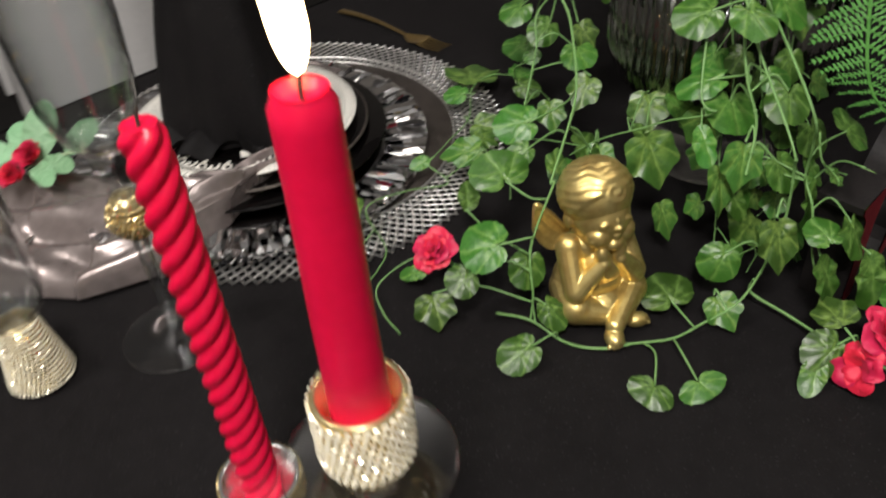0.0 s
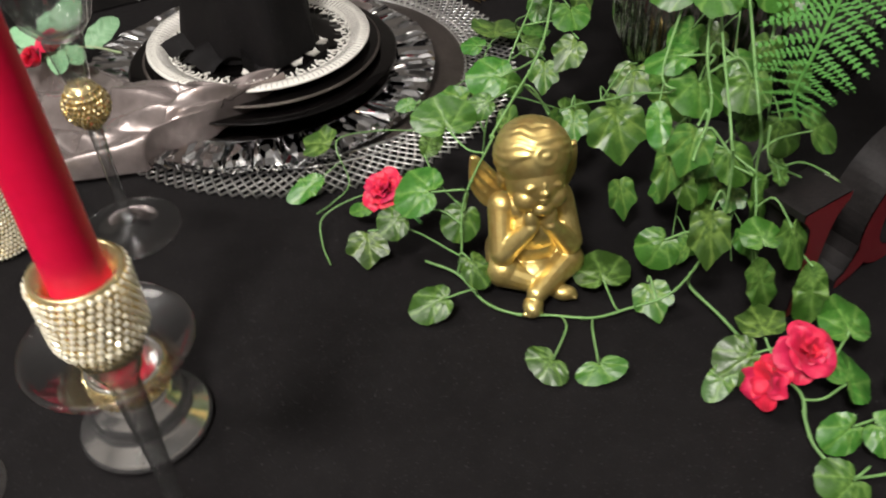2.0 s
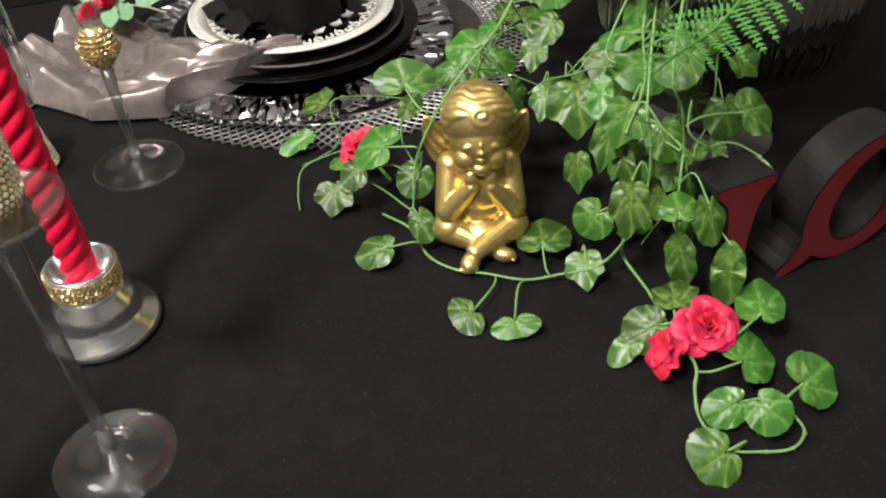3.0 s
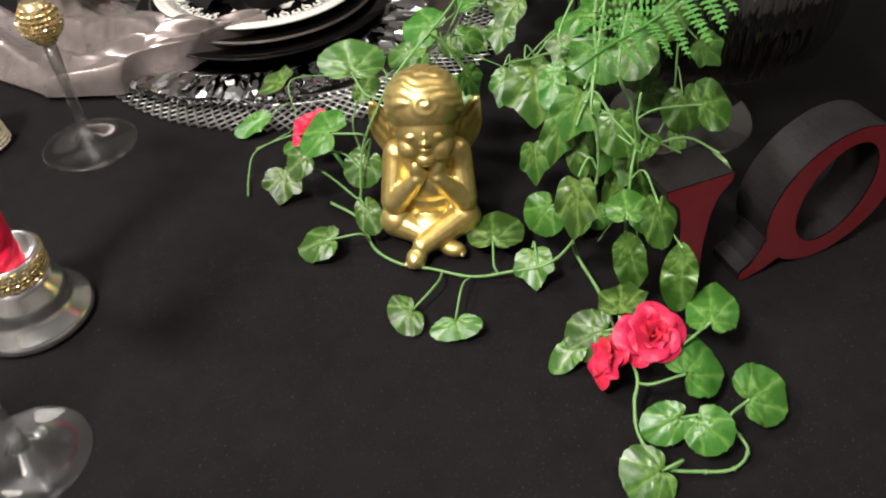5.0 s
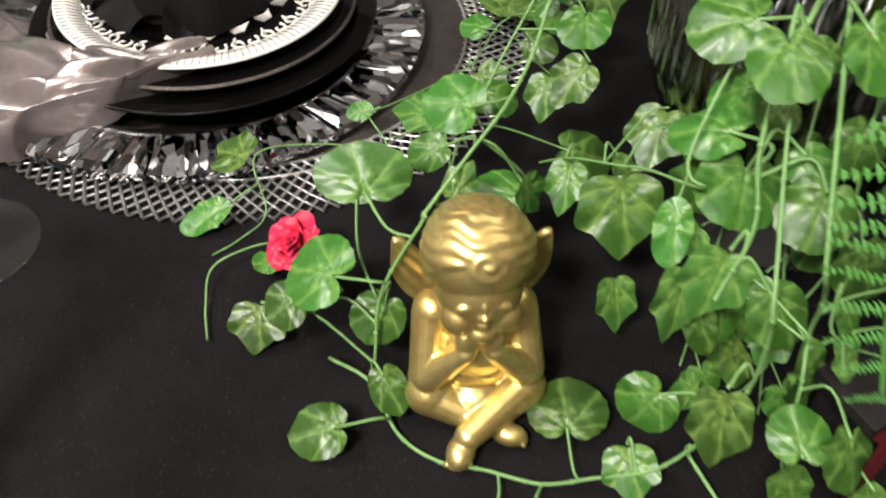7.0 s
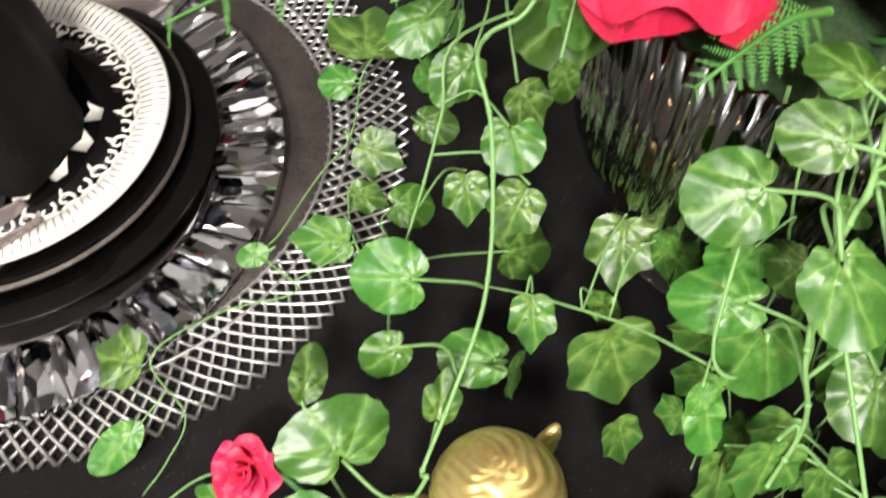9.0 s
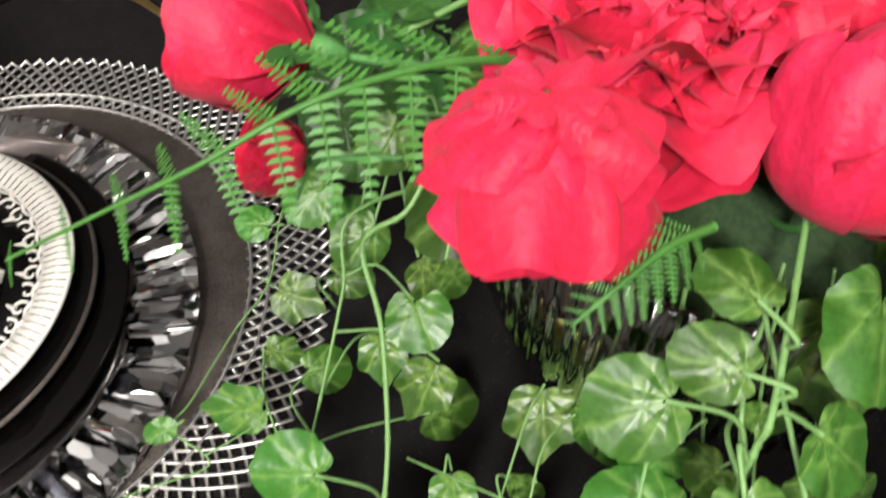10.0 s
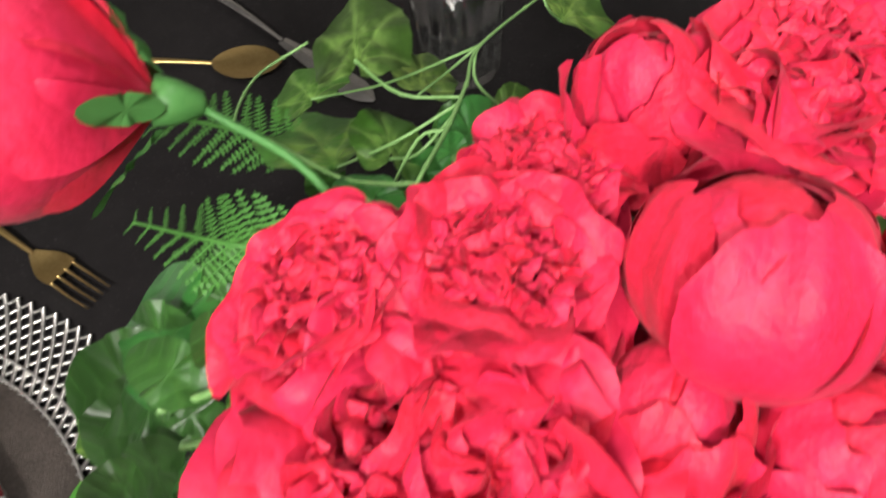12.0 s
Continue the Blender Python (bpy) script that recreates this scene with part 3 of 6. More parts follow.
def globe_bloom(name, at, axis, r, label, seed, tall=0.85, top=58, flare=0.35, stem_to=None, spin=0.0):
    """A round, half-closed fabric bloom: three layers of broad overlapping petals."""
    rnd = random.Random(seed)
    root = thing(name, at, label, "artificial flower", "artificial roses")
    root.matrix_basis = axis_frame(at, axis, spin)
    for n, (count, belly, up, span, rise, fl) in enumerate(((3, 0.62, 0.80, 190, 135, 0.0), (3, 0.76, 0.92, 165, 112, 0.0), (4, 0.89, 0.98, 124, 70, 0.5), (5, 1.0, 1.0, 104, 54, 1.0))):
        for i in range(count):
            me = globe_petal(seed * 17 + n * 5 + i, belly * rnd.uniform(0.96, 1.06), up * tall, span, rise + top - 58 - (rnd.uniform(-8, 18) if n > 1 else 0), flare * fl * rnd.uniform(0.5, 1.8), PETAL)
            a = math.tau * (i + 0.41 * n) / count + rnd.uniform(-0.15, 0.15)
            q = r * rnd.uniform(0.96, 1.05)
            shared("petal", me, root, Matrix.Rotation(a, 4, "Z") @ Matrix.Rotation(rnd.uniform(-0.07, 0.07), 4, "Y") @ Matrix.Diagonal((q, q, q, 1)))
    sepals(root, r * 1.3, rnd, stem_to)
    return root


def loose_bloom(name, at, axis, r, label, seed, stem_to=None, spin=0.0, fall=-34):
    """A blown fabric rose: long overlapping petals falling outwards from a small closed heart, folded along their length."""
    rnd = random.Random(seed)
    root = thing(name, at, label, "artificial flower", "artificial roses")
    root.matrix_basis = axis_frame(at, axis, spin)
    for n, (count, size, tilt, lift) in enumerate(((7, 1.0, fall, -0.10), (7, 0.93, fall + 9, -0.05), (6, 0.72, fall + 18, 0.0), (5, 0.46, fall + 34, 0.02), (5, 0.30, 26, 0.0))):
        whorl(root, FALLING, count, r * size, tilt, 0.03 * r, lift * r, rnd, 0.4 * n, spread=0.25)
    sepals(root, r * 0.34, rnd, stem_to)
    return root


def peony(name, at, axis, r, label, seed, stem_to=None, spin=0.0):
    """A full ruffled bloom: broad guard petals round a crowded crinkled heart."""
    rnd = random.Random(seed)
    root = thing(name, at, label, "artificial flower", "artificial peonies")
    root.matrix_basis = axis_frame(at, axis, spin)
    whorl(root, GUARDS, 8, 0.98 * r, 12, 0.12 * r, -0.16 * r, rnd, spread=0.3)
    whorl(root, GUARDS, 9, 0.82 * r, 30, 0.14 * r, -0.1 * r, rnd, 0.5, spread=0.35)
    whorl(root, RUFFLES, 12, 0.62 * r, 36, 0.2 * r, -0.05 * r, rnd, 0.2, spread=0.3)
    for k in range(100):
        el = math.asin(1 - 0.88 * (k + 0.5) / 100)
        a = k * 2.39996 + rnd.uniform(-0.3, 0.3)
        n = Vector((math.cos(el) * math.cos(a), math.cos(el) * math.sin(a), math.sin(el)))
        at_ = Vector((n.x * 0.56 * r, n.y * 0.56 * r, n.z * 0.24 * r + 0.02 * r))
        t = Vector((rnd.uniform(-1, 1), rnd.uniform(-1, 1), rnd.uniform(-0.6, 0.6)))
        t = (t - n * t.dot(n)).normalized()
        y = (t * math.cos(0.95) + n * math.sin(0.95)).normalized()
        z = (n - y * n.dot(y)).normalized()
        q = r * rnd.uniform(0.2, 0.36)
        m = Matrix((y.cross(z), y, z)).transposed().to_4x4() @ Matrix.Diagonal((q, q, q, 1))
        m.translation = at_ - y * q * 0.55
        shared("petal", RUFFLES[rnd.randrange(6)], root, m)
    sepals(root, r * 0.6, rnd, stem_to)
    return root


# ---- ferns ----
def pinna_mesh(seed):
    """One side blade of a frond, one unit long along +y: a rib with saw-toothed leaflets."""
    rnd = random.Random(seed)
    bm = bmesh.new()
    tube([Vector((0, 0, 0)), Vector((0, 0.5, 0.02)), Vector((0, 1, -0.02))], 0.016, 5, bm, 0.4)
    n = 10
    for i in range(n):
        y = 0.04 + 0.94 * i / n
        w = 0.165 * (1 - 0.72 * (i / n) ** 1.6) * rnd.uniform(0.85, 1.1)
        for s in (-1, 1):
            z = rnd.uniform(-0.012, 0.03)
            q = [(0, y, 0.01), (s * w * 0.55, y + 0.004, 0.012 + z), (s * w, y + 0.05, z), (s * w * 0.6, y + 0.052, 0.01 + z), (0, y + 0.054, 0.01)]
            vs = [bm.verts.new(p) for p in q]
            bm.faces.new(vs if s > 0 else vs[::-1])
    for f in bm.faces:
        f.smooth = True
    me = bpy.data.meshes.new("pinna")
    bm.to_mesh(me)
    bm.free()
    me.materials.append(FERN)
    return me


PINNAE = [pinna_mesh(5 + i) for i in range(3)]


def fern(points, longest, pairs, face, label, seed=1, bare=0.15, lean=55, droop=0.07):
    """A frond: a rib from its root to its tip, with pairs of toothed blades, longest below the middle."""
    rnd = random.Random(seed)
    line = smooth_line(points, 10)
    root = thing("fern_frond", line[0], label, "artificial fern", "fern fronds")
    inv = root.matrix_basis.inverted()
    part("rib", tube([inv @ p for p in line], 0.0016, 7, taper=0.35), FERN, root)
    n = len(line) - 1
    for k in range(pairs):
        s = bare + (0.995 - bare) * k / (pairs - 1)
        i = min(n - 1, int(s * n))
        p = line[i].lerp(line[i + 1], s * n - i)
        d = (line[i + 1] - line[i]).normalized()
        up = Vector(face)
        up = (up - d * up.dot(d)).normalized()
        side = d.cross(up)
        size = longest * (0.25 + 0.75 * min(1, (1 - s) / 0.55)) * (0.75 + 0.25 * min(1, (s - bare) / 0.15 + 0.2))
        for sgn in (-1, 1):
            ang = radians(lean + rnd.uniform(-5, 5))
            y = (d * math.cos(ang) + side * sgn * math.sin(ang) + up * (rnd.uniform(-0.09, 0.09) - droop)).normalized()
            z = (up - y * up.dot(y)).normalized()
            x = y.cross(z)
            m = Matrix((x, y, z)).transposed().to_4x4() @ Matrix.Diagonal((size, size, size, 1))
            m.translation = p
            shared("pinna", PINNAE[rnd.randrange(3)], root, inv @ m)
    return root


# ---- room ----
AX = Matrix.Rotation(radians(45), 4, "Z")  # table's long way is local x, its width local y


def local(u, n, z=0.0):
    return tuple(AX @ Vector((u, n, z)))


FLOOR_Z, TOP_Z = -0.76, 1.9
bm = bmesh.new()
box(bm, (-3, -3, FLOOR_Z - 0.1), (3.4, 3.4, FLOOR_Z))
solid("floor", bm, FLOOR, "dark carpet floor round the table", "floor", kind="structure", smooth=False)
# Ceiling and walls are out of view, added to close in and bounce light.
bm = bmesh.new()
box(bm, (-3.2, -3.2, TOP_Z), (3.6, 3.6, TOP_Z + 0.1))
solid("ceiling", bm, CEILING, "plain grey ceiling, unseen, added to bounce light", "ceiling", kind="structure", smooth=False)
for wname, lo, hi in (("wall_north", (-3.2, 3.4, FLOOR_Z - 0.1), (3.6, 3.6, TOP_Z)), ("wall_south", (-3.2, -3.2, FLOOR_Z - 0.1), (3.6, -3, TOP_Z)),
                      ("wall_west", (-3.2, -3, FLOOR_Z - 0.1), (-3, 3.4, TOP_Z)), ("wall_east", (3.4, -3, FLOOR_Z - 0.1), (3.6, 3.4, TOP_Z))):
    bm = bmesh.new()
    box(bm, lo, hi)
    solid(wname, bm, WALL, "brown-grey wall, unseen, added to bounce light", "wall", kind="structure", smooth=False)
# Globe bodies for the added lamps; all hang out of view.
for lx, ly, lw in LAMPS:
    lamp = thing("added_globe_lamp", (lx, ly, TOP_Z), "white globe lamp on a cord, unseen, added as overhead light", "lamp", "pendant lamps")
    part("ceiling_cap", lathe([(0, -0.03), (0.05, -0.028), (0.06, 0), (0, 0)], 30), SILVER, lamp)
    part("cord", tube([Vector((0, 0, -0.028)), Vector((0, 0, -0.22))], 0.004, 8), LETTER_SIDE, lamp, "thin black cord")
    globe = part("globe", lathe([(0.158 * math.sin(math.pi * k / 16) if 0 < k < 16 else 0.0, -0.4 - 0.158 * math.cos(math.pi * k / 16)) for k in range(17)], 32), LAMP_GLOW, lamp, "glowing white globe of the added lamp")
    globe.visible_shadow = False

# table under its cloth: 1.14 m wide, 2.4 m long
U0, U1, N0, N1 = -0.55, 1.85, -0.304, 0.836
table = thing("banquet_table", local(0.65, 0.266, FLOOR_Z), "wooden banquet table hidden under a black cloth", "table", rz=45)
bm = bmesh.new()
box(bm, (-1.19, -0.56, 0.72), (1.19, 0.56, 0.755))
part("tabletop", bm, WOOD, table, smooth=False)
for sx in (-1.05, 1.05):
    for sy in (-0.45, 0.45):
        part("leg", lathe([(0, 0), (0.025, 0), (0.032, 0.3), (0.035, 0.719), (0, 0.719)], 16), WOOD, table, m=pose(sx, sy, 0))


def cloth_at(side):
    def at(u, v):
        a = u * 2 * (U1 - U0 + N1 - N0)
        w, h = U1 - U0, N1 - N0
        if a < w:
            p, o = (U0 + a, N0), (0, -1)
        elif a < w + h:
            p, o = (U1, N0 + a - w), (1, 0)
        elif a < 2 * w + h:
            p, o = (U1 - (a - w - h), N1), (0, 1)
        else:
            p, o = (U0, N1 - (a - 2 * w - h)), (-1, 0)
        drop = 0.72 * v
        out = 0.004 + (0.018 * math.sin(a * 21) + 0.012 * math.sin(a * 47 + 1)) * v ** 0.7 + 0.03 * v
        return (p[0] + o[0] * out, p[1] + o[1] * out, -drop - 0.0006 * min(1, v * 20))
    return at


cloth = thing("tablecloth", (0, 0, 0), "plain black woven tablecloth laid over the table", "tablecloth", rz=45)
part("cloth_top", sheet(160, 80, lambda u, v: (U0 + u * (U1 - U0), N0 + v * (N1 - N0), -0.0012 + 0.0011 * noise.noise(Vector((u * 9, v * 5, 0))))), CLOTH, cloth)
part("cloth_skirt", sheet(420, 10, cloth_at(0)), CLOTH, cloth, "hanging skirt of the black cloth in folds")

# chair with a white cover beyond the table's edge
chair = thing("covered_chair", local(0.80, 2.35, FLOOR_Z), "banquet chair in a loose white fabric cover", "chair", rz=45)
part("seat_cover", sheet(30, 24, lambda u, v: (0.22 * math.cos(math.tau * u) * (1.03 - 0.03 * math.sin(9 * math.tau * u) * v) * (1 + 0.12 * v),
                                              0.22 * math.sin(math.tau * u) * (1 + 0.12 * v), 0.47 * (1 - v) + 0.004)), WHITE_CLOTH, chair)
part("seat", lathe([(0, 0.475), (0.19, 0.475), (0.217, 0.468), (0.218, 0.4), (0, 0.4)], 40), WHITE_CLOTH, chair)
part("back_cover", sheet(44, 20, lambda u, v: (0.235 * math.copysign(abs(math.cos(math.tau * u)) ** 0.35, math.cos(math.tau * u)),
                                              0.2 + 0.03 * math.copysign(abs(math.sin(math.tau * u)) ** 0.5, math.sin(math.tau * u)) + 0.005 * math.sin(30 * u + 2 * v) * v, 0.93 - 0.9 * v)), WHITE_CLOTH, chair)
part("back_top", sheet(10, 4, lambda u, v: (-0.235 + 0.47 * u, 0.17 + 0.06 * v, 0.929 + 0.008 * math.sin(math.pi * v))), WHITE_CLOTH, chair)

# ---- place setting ----
MAT_C, CH_C, WP_C = (-0.144, 0.696), (-0.175, 0.668), (-0.177, 0.681)


def lattice(r0, r1, count, turn, thick):
    """Two families of strands crossing from r0 to r1, meeting in points on the rim."""
    bm = bmesh.new()
    for sgn in (-1, 1):
        for i in range(count):
            a0 = math.tau * i / count
            line = []
            for k in range(7):
                s = k / 6
                r = r0 + (r1 - r0) * s
                a = a0 + sgn * turn * (s - 1)
                line.append(Vector((r * math.cos(a), r * math.sin(a), 0.0016 + 0.0005 * sgn)))
            tube(line, thick, 4, bm, flat=1.6)
    return bm


mat_ob = thing("round_placemat", (*MAT_C, 0), "round silver placemat with an openwork lattice border", "placemat")
part("mat_disc", lathe([(0, 0.0002), (0.158, 0.0002), (0.160, 0.001), (0.158, 0.0022), (0, 0.0022)], 96), SILVER_DISC, mat_ob, "dull silver woven middle")
part("lattice_border", lattice(0.158, 0.208, 132, 0.21, 0.0008), SILVER, mat_ob, "pierced silver lattice rim")
for rr in (0.160, 0.171):
    part("rim_ring", lathe([(rr - 0.0008, 0.0006), (rr - 0.0008, 0.003), (rr + 0.0008, 0.003), (rr + 0.0008, 0.0006), (rr - 0.0008, 0.0006)], 120), SILVER, mat_ob)

charger = thing("charger_plate", (*CH_C, 0.0034), "clear cut-crystal charger plate with a faceted block rim", "charger plate")
charger.scale = (1.016, 1.016, 1.016)
part("charger_base", lathe([(0, 0), (0.10, 0), (0.118, 0.003), (0.128, 0.008), (0.128, 0.011), (0.115, 0.006), (0, 0.005)], 96), CHARGER_BASE, charger)


def facet():
    """One wedge of the cut rim: a block with bevelled crown and a tilted table face."""
    bm = bmesh.new()
    half = math.pi / 42
    lower, upper, crown = [], [], []
    for r, z0, z1, zc in ((0.124, 0.003, 0.0085, 0.0125), (0.1645, 0.006, 0.012, 0.014)):
        for s in (-1, 1):
            a = s * half * 0.97
            lower.append(bm.verts.new((r * math.sin(a), r * math.cos(a), z0)))
            upper.append(bm.verts.new((r * math.sin(a), r * math.cos(a), z1)))
            rc = r + (0.006 if r < 0.14 else -0.007)
            crown.append(bm.verts.new((rc * math.sin(a * 0.55), rc * math.cos(a * 0.55), zc)))
    l, u, c = ([q[0], q[1], q[3], q[2]] for q in (lower, upper, crown))
    bm.faces.new(c), bm.faces.new(l[::-1])
    for i in range(4):
        j = (i + 1) % 4
        bm.faces.new((l[i], l[j], u[j], u[i])), bm.faces.new((u[i], u[j], c[j], c[i]))
    bmesh.ops.recalc_face_normals(bm, faces=bm.faces)
    me = bpy.data.meshes.new("crystal_block")
    bm.to_mesh(me)
    bm.free()
    me.materials.append(CRYSTAL)
    return me


block = facet()
block_rnd = random.Random(9)
for i in range(42):
    turn = Matrix.Translation((0, 0.144, 0.009)) @ Euler((radians(block_rnd.uniform(-5, 5)), radians(block_rnd.uniform(-7, 7)), 0)).to_matrix().to_4x4() @ Matrix.Translation((0, -0.144, -0.009))
    shared("crystal_block", block, charger, Matrix.Rotation(math.tau * i / 42, 4, "Z") @ turn)

plate = thing("dinner_plate", (-0.171, 0.674, 0.0102), "glossy black ceramic dinner plate on the charger", "plate")
part("plate_body", lathe([(0, 0), (0.075, 0), (0.082, 0.002), (0.123, 0.0125), (0.1255, 0.0145), (0.1235, 0.0155), (0.084, 0.006), (0, 0.005)], 96), PLATE_BLACK, plate)
soup = thing("salad_plate", (-0.174, 0.679, 0.016), "glossy black ceramic salad plate with a thin grey edge line", "plate")
part("plate_body", lathe([(0, 0), (0.06, 0), (0.066, 0.003), (0.109, 0.0115), (0.111, 0.0135), (0.1085, 0.0145), (0.068, 0.0065), (0, 0.0055)], 96), PLATE_BLACK, soup)
part("edge_line", lathe([(0.1092, 0.0149), (0.1110, 0.0142), (0.1117, 0.0134), (0.1108, 0.0128)], 96), SILVER_DISC, soup, "thin grey metallic edge line")
top_plate = thing("rimmed_plate", (*WP_C, 0.0265), "black plate with a fluted cream rim and white scroll ornament", "plate")
top_plate.scale = (1.03, 1.03, 1.03)
part("plate_body", lathe([(0, 0), (0.055, 0), (0.06, 0.002), (0.083, 0.0072), (0.083, 0.0085), (0.06, 0.006), (0, 0.0048)], 96), PLATE_BLACK, top_plate)
part("fluted_rim", lathe([(0.0832, 0.0068), (0.0995, 0.0105), (0.1015, 0.012), (0.1005, 0.0135), (0.093, 0.0135), (0.0832, 0.0097), (0.0832, 0.0068)], 96), PLATE_WHITE, top_plate, "cream rim with fine radial grooves")
# Thin dark strips on the smooth rim give the flutes their shade.
bm = bmesh.new()
for i in range(132):
    a = math.tau * i / 132
    d, t = Vector((math.cos(a), math.sin(a), 0)), Vector((-math.sin(a), math.cos(a), 0))
    tube([d * 0.0845 + t * 0.001 + Vector((0, 0, 0.0101)), d * 0.0915 + Vector((0, 0, 0.0131)), d * 0.0995 - t * 0.001 + Vector((0, 0, 0.0137))], 0.00042, 4, bm)
part("fluting", bm, FLUTE_SHADE, top_plate, "fine dark radial lines painting the shade of the flutes")["kind"] = "stuff"


def scroll(bm, at, size, flip):
    line = []
    for k in range(16):
        a = k / 15 * 5.2
        r = size * (1 - 0.8 * k / 15)
        line.append(at @ Vector((flip * r * math.cos(a), r * math.sin(a), 0)))
    tube(line, size * 0.2, 5, bm, taper=0.7)


bm = bmesh.new()
for i in range(44):
    a = math.tau * i / 44
    at = Matrix.Rotation(a, 4, "Z") @ Matrix.Translation((0.0775, 0, 0.0084))
    scroll(bm, at @ Matrix.Rotation(0.9 if i % 2 else -0.9, 4, "Z"), 0.0054, 1 if i % 2 else -1)
    tube([at @ Vector((0.005, -0.0055, 0)), at @ Vector((0.0035, 0.0, 0.0004)), at @ Vector((0.005, 0.0055, 0))], 0.0011, 5, bm)
    if i % 2:
        tube([at @ Vector((-0.002, 0.0, 0)), at @ Vector((-0.005, 0.0005, 0.0003)), at @ Vector((-0.0085, 0.002, 0))], [0.0016, 0.0013, 0.0004], 6, bm)
part("scrollwork", bm, PLATE_WHITE, top_plate, "raised white scroll ornament round the well")["kind"] = "stuff"
bm = bmesh.new()
for i in range(5):
    at = Matrix.Rotation(radians(-75 + 22 * i), 4, "Z") @ Matrix.Translation((0.058, 0, 0.0062))
    for k in range(5):
        tube([at @ Vector((0.002 * k - 0.006, -0.007, 0)), at @ Vector((0.0015 * k - 0.002, 0, 0.0006)), at @ Vector((0.001 * k - 0.005, 0.008 - 0.001 * k, 0))], 0.0011, 5, bm, taper=0.3)
part("leaf_ornament", bm, PLATE_WHITE, top_plate, "white feather ornament on the black middle")

# black napkin folded to a standing cone on the plates


def napkin_at(u, v):
    a = -2.9 + 5.8 * u
    h = 0.21 * v
    r = (0.074 - 0.05 * v ** 1.4) * (1 + 0.1 * math.sin(3 * a + 2 * v) * (1 - v) + 0.05 * math.sin(8 * a) * (1 - v)) + 0.004 * u
    return (r * math.cos(a) + 0.006 * v, 0.8 * r * math.sin(a), 0.002 + h + 0.012 * math.sin(a * 1.5 + 1) * v)


napkin = thing("black_napkin", (WP_C[0] - 0.014, WP_C[1] + 0.014, 0.0335), "black cloth napkin folded into a standing cone on the plate", "napkin", rz=-60)
part("napkin_cone", sheet(64, 26, napkin_at), NAPKIN_BLACK, napkin)
for k, (px_, py_, rz_, s_) in enumerate(((0.05, -0.03, -40, 0.05), (0.035, -0.052, -75, 0.045), (0.058, 0.004, 5, 0.045))):
    part("napkin_fold", sheet(12, 10, lambda u, v, s=s_: (s * (u - 0.3) * (1.1 - v * 0.6), s * (v - 0.5) * (1 - 0.5 * u), 0.003 + 0.42 * s * u * (1 - u) * 1.6 + 0.3 * s * (v - 0.5) ** 2 + 0.12 * s * math.sin(6 * v + k))), NAPKIN_BLACK, napkin, m=pose(px_, py_, 0, 0, 0, rz_ - 20))

# silver satin napkin drawn under the top plate, its ends lying out on both sides


def satin_at(u, v):
    # u runs along the napkin from the outer end to the plate, v across it
    keys = ((-0.43, 0.575, 0.078), (-0.35, 0.555, 0.085), (-0.27, 0.545, 0.075), (-0.205, 0.558, 0.05), (-0.165, 0.582, 0.022), (-0.135, 0.612, 0.012))
    s = u * (len(keys) - 1)
    i = min(len(keys) - 2, int(s))
    f = s - i
    f = f * f * (3 - 2 * f)
    x, y, w = (keys[i][k] * (1 - f) + keys[i + 1][k] * f for k in range(3))
    c = 2 * v - 1
    edge = (1 - abs(c) ** 6)
    lift = (0.006 + 0.026 * math.exp(-((u - 0.62) / 0.22) ** 2) + 0.02 * max(0, u - 0.6)) * edge ** 0.5
    rip = 0.0085 * math.sin(9.0 * v + 5.5 * u) + 0.0065 * math.sin(19 * v - 11 * u + 1) + 0.003 * math.sin(34 * v + 16 * u) + 0.006 * noise.noise(Vector((7 * u, 6 * v, 1.0))) + 0.003 * abs(noise.noise(Vector((16 * u, 13 * v, 4.0))))
    up = 0.004 + lift + (rip + 0.009) * edge * (1 - 0.5 * u) + (0.012 if u > 0.9 else 0.012 * max(0, (u - 0.6) / 0.3))
    return (x + 0.012 * math.sin(4 * v), y + w * c + 0.008 * math.sin(7 * u), max(0.0015, up))


satin = thing("satin_napkin", (0, 0, 0), "crumpled silver-grey satin napkin pulled under the plate", "napkin")
part("napkin_end", sheet(90, 70, satin_at), SATIN, satin)
part("napkin_tip", sheet(24, 20, lambda u, v: (-0.155 + 0.05 * u + (0.05 - 0.03 * u) * (v - 0.5), 0.775 + 0.028 * u + (0.07 - 0.05 * u) * (v - 0.5) * 0.9, 0.026 + 0.012 * math.sin(math.pi * v) * (1 - u) + 0.004 * math.sin(9 * v + 3 * u) - 0.012 * u)), SATIN, satin, "pointed end beyond the plate")

# sprig with a small red rose and sage leaves on the satin
sprig = thing("rose_sprig", (-0.345, 0.60, 0.036), "sprig of sage-green leaves with deep red rosebuds on the napkin", "artificial flower")
part("stem", tube(smooth_line([(-0.03, -0.02, 0.0), (0.0, 0.0, 0.008), (0.03, 0.012, 0.012), (0.06, 0.018, 0.006)], 6), 0.0012, 6), STEM_PALE, sprig)
